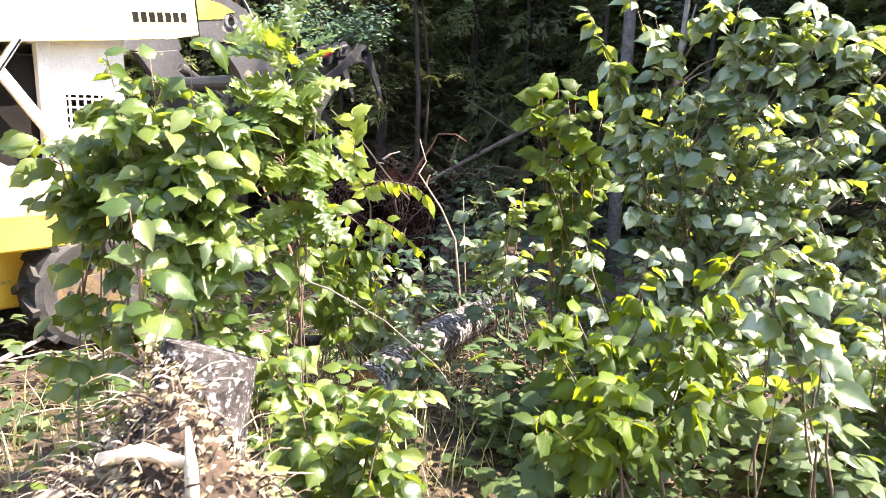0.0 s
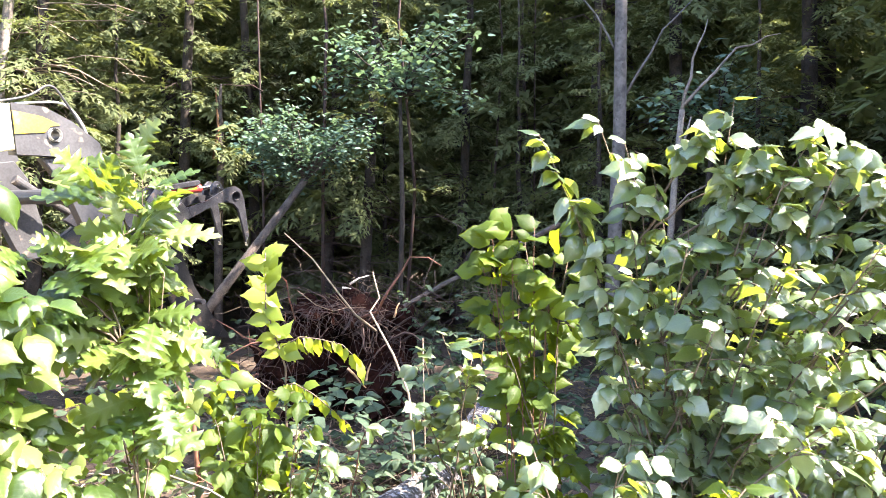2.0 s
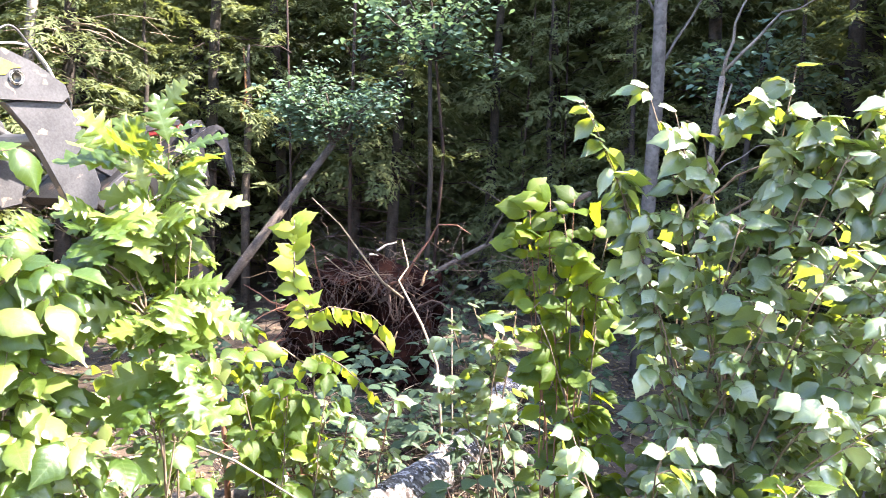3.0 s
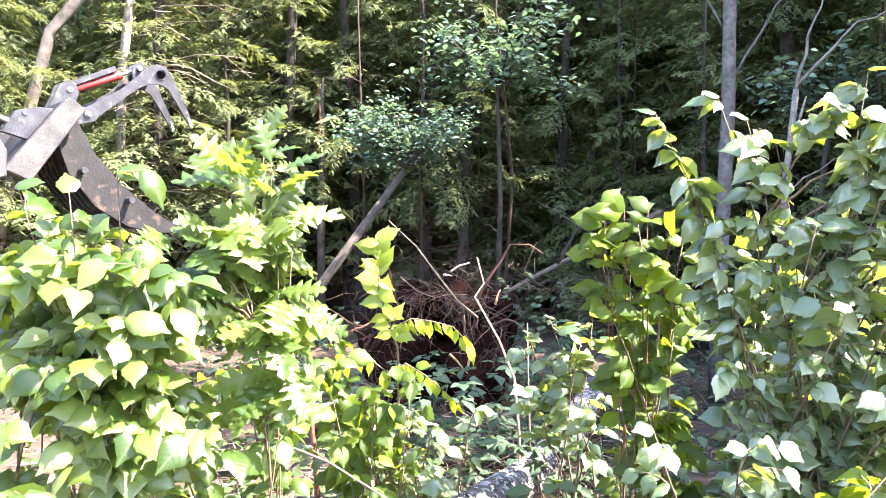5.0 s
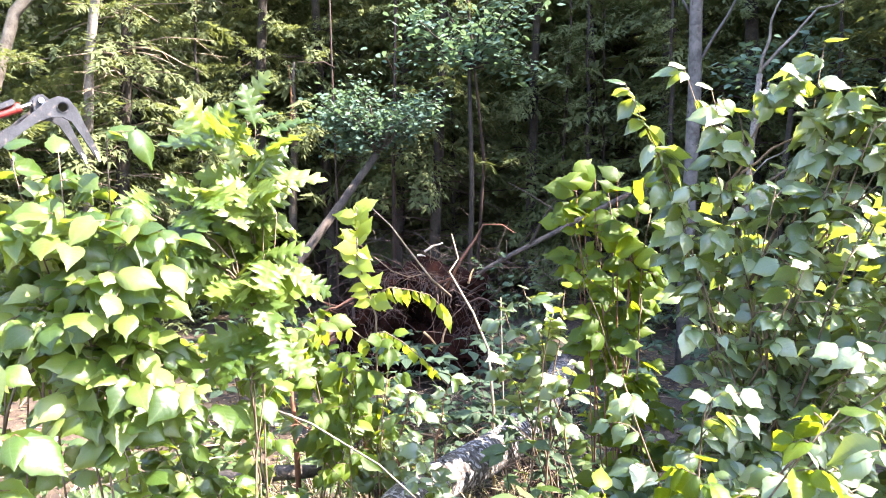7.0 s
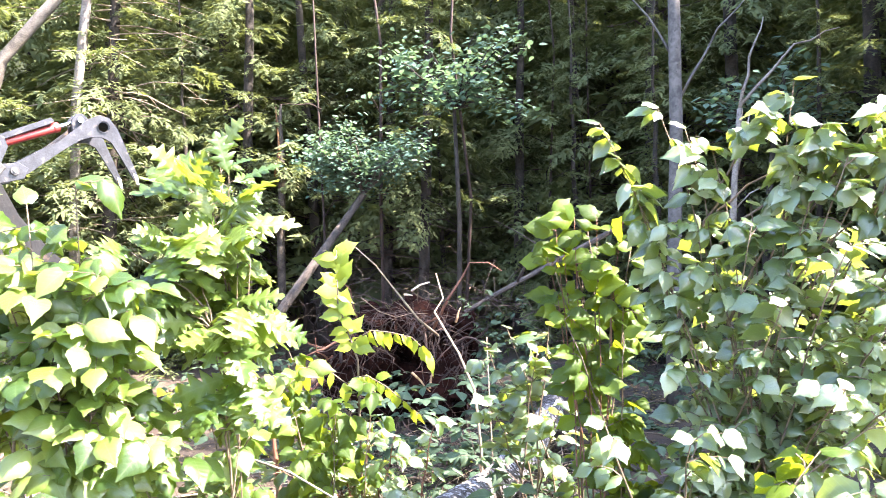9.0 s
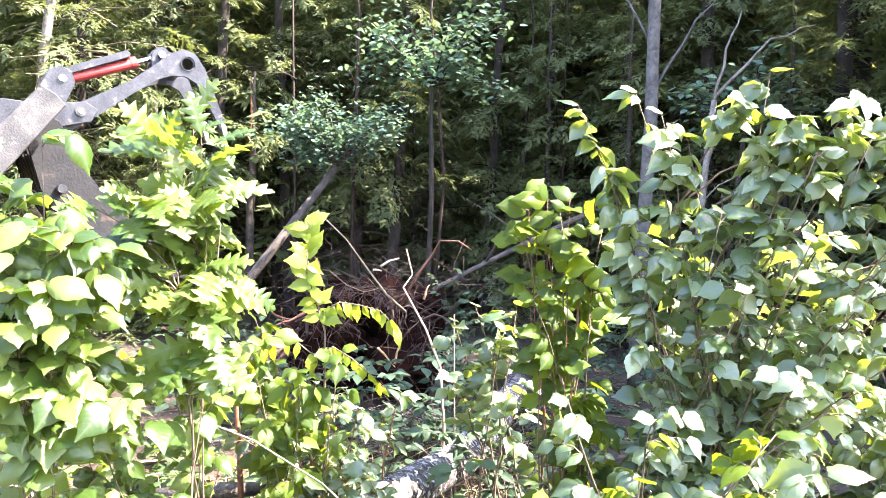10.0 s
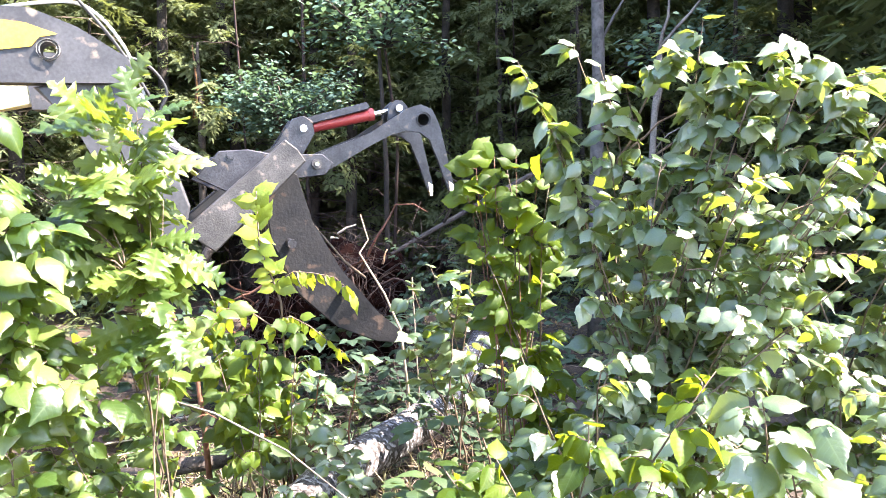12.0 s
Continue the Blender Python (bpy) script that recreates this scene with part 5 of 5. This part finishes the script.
        bmesh.ops.create_cone(bm, cap_ends=False, segments=20, radius1=0.038, radius2=0.038, depth=0.02, matrix=pose(N, s * 0.69, 0, 90, 0, 0))
        part("pin_collar", bm, M_PALEGREY, arms)
        bm = bmesh.new()
        rod(bm, (N + 0.22, s * 0.4, -0.3), (N + 0.5, s * 0.4, -0.52), 0.042, 16)
        part("tilt_cylinder", bm, M_GREY, arms)
        bm = bmesh.new()
        rod(bm, (N + 0.48, s * 0.4, -0.5), (N + 0.72, s * 0.4, -0.66), 0.03, 12)
        part("tilt_cylinder_rod", bm, M_DUSTY, arms)
        bm = bmesh.new()
        slab(bm, [(N - 1.25, -0.07), (N - 0.3, -0.07), (N - 0.3, 0.11), (N - 1.2, 0.09)], s * 0.6765 - 0.002, s * 0.6765 + 0.002, 0.0)
        part("boom_decal", bm, M_FADED, arms, "sun-faded yellow stripe")
        # dark wordmark bars on the boom's outer face
        for i in range(7):
            bm = bmesh.new()
            box(bm, (0.042, 0.004, 0.066), (N - 0.77 + i * 0.062, s * 0.68, 0.025), (0, -1, 0))
            part("wordmark_bar", bm, M_DARK, arms)
    bm = bmesh.new()
    rod(bm, (N + 0.2, -0.6, -0.45), (N + 0.2, 0.6, -0.45), 0.06, 16)
    part("cross_tube", bm, M_GREY, arms)
    bm = bmesh.new()
    rod(bm, (0.05, -0.6, 0.02), (0.05, 0.6, 0.02), 0.05, 16)
    part("rear_cross_tube", bm, M_GREY, arms)
    def smooth_line(pts, n=6):
        pts = [Vector(p) for p in pts]
        out = []
        for k in range(len(pts) - 1):
            a, b, c, d = pts[max(k - 1, 0)], pts[k], pts[k + 1], pts[min(k + 2, len(pts) - 1)]
            for m in range(n):
                t = m / n
                out.append(0.5 * (2 * b + (c - a) * t + (2 * a - 5 * b + 4 * c - d) * t * t + (3 * b - a - 3 * c + d) * t ** 3))
        return out + [pts[-1]]

    for pts, r, mat in (([(N - 0.6, -0.6, 0.2), (N - 0.15, -0.6, 0.27), (N + 0.05, -0.6, 0.36), (N + 0.16, -0.6, 0.24), (N + 0.3, -0.56, 0.02), (N + 0.42, -0.5, -0.25)], 0.009, M_HOSE),
                        ([(N - 0.4, -0.57, 0.2), (N - 0.05, -0.58, 0.24), (N + 0.18, -0.57, 0.22), (N + 0.33, -0.54, 0.02), (N + 0.4, -0.48, -0.3)], 0.008, M_PALEGREY),
                        ([(N + 0.26, -0.5, 0.0), (N + 0.42, -0.45, -0.06), (N + 0.5, -0.42, -0.2), (N + 0.44, -0.4, -0.34), (N + 0.52, -0.38, -0.5)], 0.008, M_HOSE)):
        line = smooth_line(pts)
        v, f = [], []
        sweep(v, f, line, [r] * len(line), 8)
        mesh_part("hose", v, f, mat, arms, smooth=True)
    return top, arms, wheels


def g(x, y):
    """A point of the grapple's side drawing, in its own space."""
    return ((x - 345) / 267, (395 - y) / 284)


def grapple():
    top = thing("root_grapple", label="dark worn steel root grapple with hooked upper jaw and tines", category="grapple")
    for s in (-1, 1):
        bm = bmesh.new()
        slab(bm, [g(345, 408), g(390, 440), g(517, 300), g(505, 282), g(487, 268)], s * 0.58 - 0.03, s * 0.58 + 0.03, 0.006)
        part("end_plate", bm, M_DUSTY, top, "scuffed steel end plate")
    bm = bmesh.new()
    slab(bm, [g(352, 405), g(375, 424), g(500, 290), g(484, 274)], -0.54, 0.54, 0.006)
    part("back_plate", bm, M_BLACKSTEEL, top)
    for i in range(7):
        y = -0.42 + 0.14 * i
        bm = bmesh.new()
        slab(bm, [g(462, 345), g(474, 430), g(515, 515), g(575, 572), g(640, 600), g(698, 608), g(690, 592), g(640, 550), g(578, 474), g(534, 395), g(512, 320), g(480, 300)], y - 0.012, y + 0.012, 0.004)
        part("tine", bm, M_BLACKSTEEL, top)
    for x, z in ((500, 430), (585, 510)):
        bm = bmesh.new()
        a = g(x, z)
        rod(bm, (a[0], -0.54, a[1]), (a[0], 0.54, a[1]), 0.025, 12)
        part("tine_tie", bm, M_STEEL, top)
    for s in (-1, 1):
        bm = bmesh.new()
        slab(bm, [g(470, 300), g(500, 255), g(518, 222), g(537, 215), g(552, 224), g(556, 245), g(540, 275), g(512, 330), g(480, 330)], s * 0.075 - 0.012, s * 0.075 + 0.012, 0.004)
        part("cylinder_bracket", bm, M_STEEL, top)
        bm = bmesh.new()
        slab(bm, [g(365, 328), g(398, 286), g(440, 282), g(485, 290), g(450, 335), g(410, 350)], s * 0.4 - 0.03, s * 0.4 + 0.03, 0.005)
        part("tilt_bracket", bm, M_STEEL, top)
        bm = bmesh.new()
        slab(bm, [g(490, 318), g(512, 285), g(560, 283), g(578, 298), g(565, 318), g(520, 325)], s * 0.24 - 0.015, s * 0.24 + 0.015, 0.004)
        part("hinge_bracket", bm, M_STEEL, top)
    bm = bmesh.new()
    a = g(415, 292)
    rod(bm, (a[0], -0.44, a[1]), (a[0], 0.44, a[1]), 0.022, 14)
    part("tilt_pin", bm, M_STEEL, top)
    for s in (-1, 1):
        jaw = [g(545, 287), (g(640, 243)), g(690, 208), g(705, 196), g(728, 188), g(748, 195), g(762, 222), g(776, 275), g(791, 335), g(786, 348), g(779, 335), g(760, 285), g(745, 250), g(728, 238), g(705, 236), g(680, 243), g(640, 266), g(575, 308), g(552, 312), g(540, 302)]
        bm = bmesh.new()
        holed_slab(bm, jaw, g(733, 215), 0.038, s * 0.2 - 0.014, s * 0.2 + 0.014)
        part("jaw_plate", bm, M_STEEL, top, "hooked dark steel jaw plate")
        bm = bmesh.new()
        slab(bm, [g(779, 322), g(790, 330), g(790, 352), g(784, 352)], s * 0.2 - 0.02, s * 0.2 + 0.02, 0.003)
        part("jaw_tip", bm, M_BRIGHT, top, "bright worn tip")
        a = g(550, 300)
        bm = bmesh.new()
        rod(bm, (a[0], s * 0.14, a[1]), (a[0], s * 0.275, a[1]), 0.03, 16)
        part("hinge_boss", bm, M_DUSTY, top)
        bm = bmesh.new()
        rod(bm, (a[0], s * 0.27, a[1]), (a[0], s * 0.285, a[1]), 0.013, 10)
        part("hinge_pin", bm, M_BRIGHT, top)
        a = g(733, 215)
        bm = bmesh.new()
        bmesh.ops.create_cone(bm, cap_ends=False, segments=20, radius1=0.046, radius2=0.046, depth=0.03, matrix=pose(a[0], s * 0.21, a[1], 90, 0, 0))
        part("tube_collar", bm, M_STEEL, top)
    a = g(733, 215)
    bm = bmesh.new()
    bmesh.ops.create_cone(bm, cap_ends=False, segments=20, radius1=0.045, radius2=0.045, depth=0.37, matrix=pose(a[0], 0, a[1], 90, 0, 0))
    part("jaw_tube", bm, M_STEEL, top)
    b, r = g(537, 237), g(700, 193)
    b, r = Vector((b[0], 0, b[1])), Vector((r[0], 0, r[1]))
    bm = bmesh.new()
    rod(bm, b.lerp(r, 0.08), b.lerp(r, 0.74), 0.036, 18)
    rod(bm, b.lerp(r, 0.7), b.lerp(r, 0.76), 0.041, 18)
    part("cylinder", bm, M_RED, top, "red hydraulic cylinder")
    bm = bmesh.new()
    rod(bm, b.lerp(r, 0.74), b.lerp(r, 0.97), 0.017, 14)
    part("cylinder_rod", bm, M_BRIGHT, top)
    bm = bmesh.new()
    slab(bm, [g(532, 218), g(552, 216), g(645, 184), g(650, 190), g(648, 197), g(552, 228)], -0.06, 0.06, 0.005)
    part("cylinder_guard", bm, M_STEEL, top)
    for p in (b, r):
        bm = bmesh.new()
        rod(bm, (p.x, -0.1, p.z), (p.x, 0.1, p.z), 0.022, 14)
        part("cylinder_pin", bm, M_BRIGHT, top)
    for s in (-1, 1):
        bm = bmesh.new()
        slab(bm, [g(682, 218), g(684, 190), g(695, 178), g(708, 178), g(718, 190), g(735, 205), g(728, 222)], s * 0.055 - 0.012, s * 0.055 + 0.012, 0.004)
        part("rod_lug", bm, M_STEEL, top)
    v, f = [], []
    p, q = g(395, 330), g(320, 255)
    sweep(v, f, bowed((p[0], -0.3, p[1]), (q[0], -0.4, q[1]), (0, 0, -0.08), 7), [0.011] * 8, 7)
    mesh_part("hose", v, f, material("yellow-green hose sleeve", (0.3, 0.33, 0.05), (0.5, 0.5, 0.12), 0.6, scale=30, bump=0.3), top, smooth=True)
    return top


LOADER, ARMS, WHEELS = loader()
GRAPPLE = grapple()


# ---- movement ----
DRIVE = [  # seconds, x, y, heading, arm lift, grapple tilt
    (0, -3.38, 4.74, 50.2, 5.2, 0.3),
    (0.6, -3.64, 4.88, 52.2, 3.4, -3.5),
    (1, -3.85, 4.93, 57.1, 5.5, -10.9),
    (1.5, -4.07, 4.87, 56.1, 5.9, -12.9),
    (2.5, -4.39, 4.70, 55.7, 6.5, -10.9),
    (3, -4.62, 4.66, 55.7, 8.1, -10.2),
    (4.8, -5.72, 4.11, 49.8, 15.6, -6.8),
    (5.5, -5.99, 4.04, 46.9, 15.3, -8.0),
    (6.5, -6.32, 4.00, 45.1, 9.6, 0.8),
    (7, -6.39, 3.93, 45.1, 7.5, 1.7),
    (9, -5.80, 3.63, 45.2, 11.2, -4.3),
    (9.5, -5.25, 3.40, 44.5, 14.2, -4.1),
    (10.1, -4.88, 3.25, 34.2, 10.7, -4.8),
    (10.5, -4.64, 3.61, 28.7, 9.5, -7.1),
    (11, -4.22, 3.85, 24.4, 6.7, -6.3),
    (11.5, -3.83, 4.07, 21.3, 5.9, -7.8),
    (12, -3.58, 4.11, 18.4, 5.3, -8.2),
]


def between(t):
    """The loader's state at t, gliding through the rows of DRIVE."""
    n = max(i for i in range(len(DRIVE) - 1) if DRIVE[i][0] <= t + 1e-6)
    a, b = DRIVE[n], DRIVE[n + 1]
    before, after = DRIVE[max(n - 1, 0)], DRIVE[min(n + 2, len(DRIVE) - 1)]
    h = b[0] - a[0]
    s = (t - a[0]) / h
    out = []
    for k in range(1, 6):
        m0 = (b[k] - before[k]) / max(b[0] - before[0], 1e-6) * h
        m1 = (after[k] - a[k]) / max(after[0] - a[0], 1e-6) * h
        out.append((2 * s ** 3 - 3 * s * s + 1) * a[k] + (s ** 3 - 2 * s * s + s) * m0 + (3 * s * s - 2 * s ** 3) * b[k] + (s ** 3 - s * s) * m1)
    return out


def motions():
    body, arm, jaw, roll = [], [], [], []
    gone, last = 0.0, None
    for i in range(121):
        t = i / 10
        x, y, heading, lift, tilt = between(t)
        if last:
            gone += (x - last[0]) * math.cos(radians(heading)) + (y - last[1]) * math.sin(radians(heading))
        last = (x, y)
        m = pose(x, y, 0.02, 0, 0, heading)
        up = pose(*PIVOT) @ pose(0, 0, 0, 0, -lift, 0)
        body.append((t, m))
        arm.append((t, up))
        jaw.append((t, m @ up @ pose(LA + QX, 0, QZ) @ pose(0, 0, 0, 0, -tilt, 0)))
        roll.append(gone / 0.4)
    walk(LOADER, body)
    walk(ARMS, arm)
    walk(GRAPPLE, jaw)
    for hub in WHEELS:
        p = hub.location.copy()
        walk(hub, [(i / 10, pose(*p, 0, math.degrees(a), 0)) for i, a in enumerate(roll)])


motions()
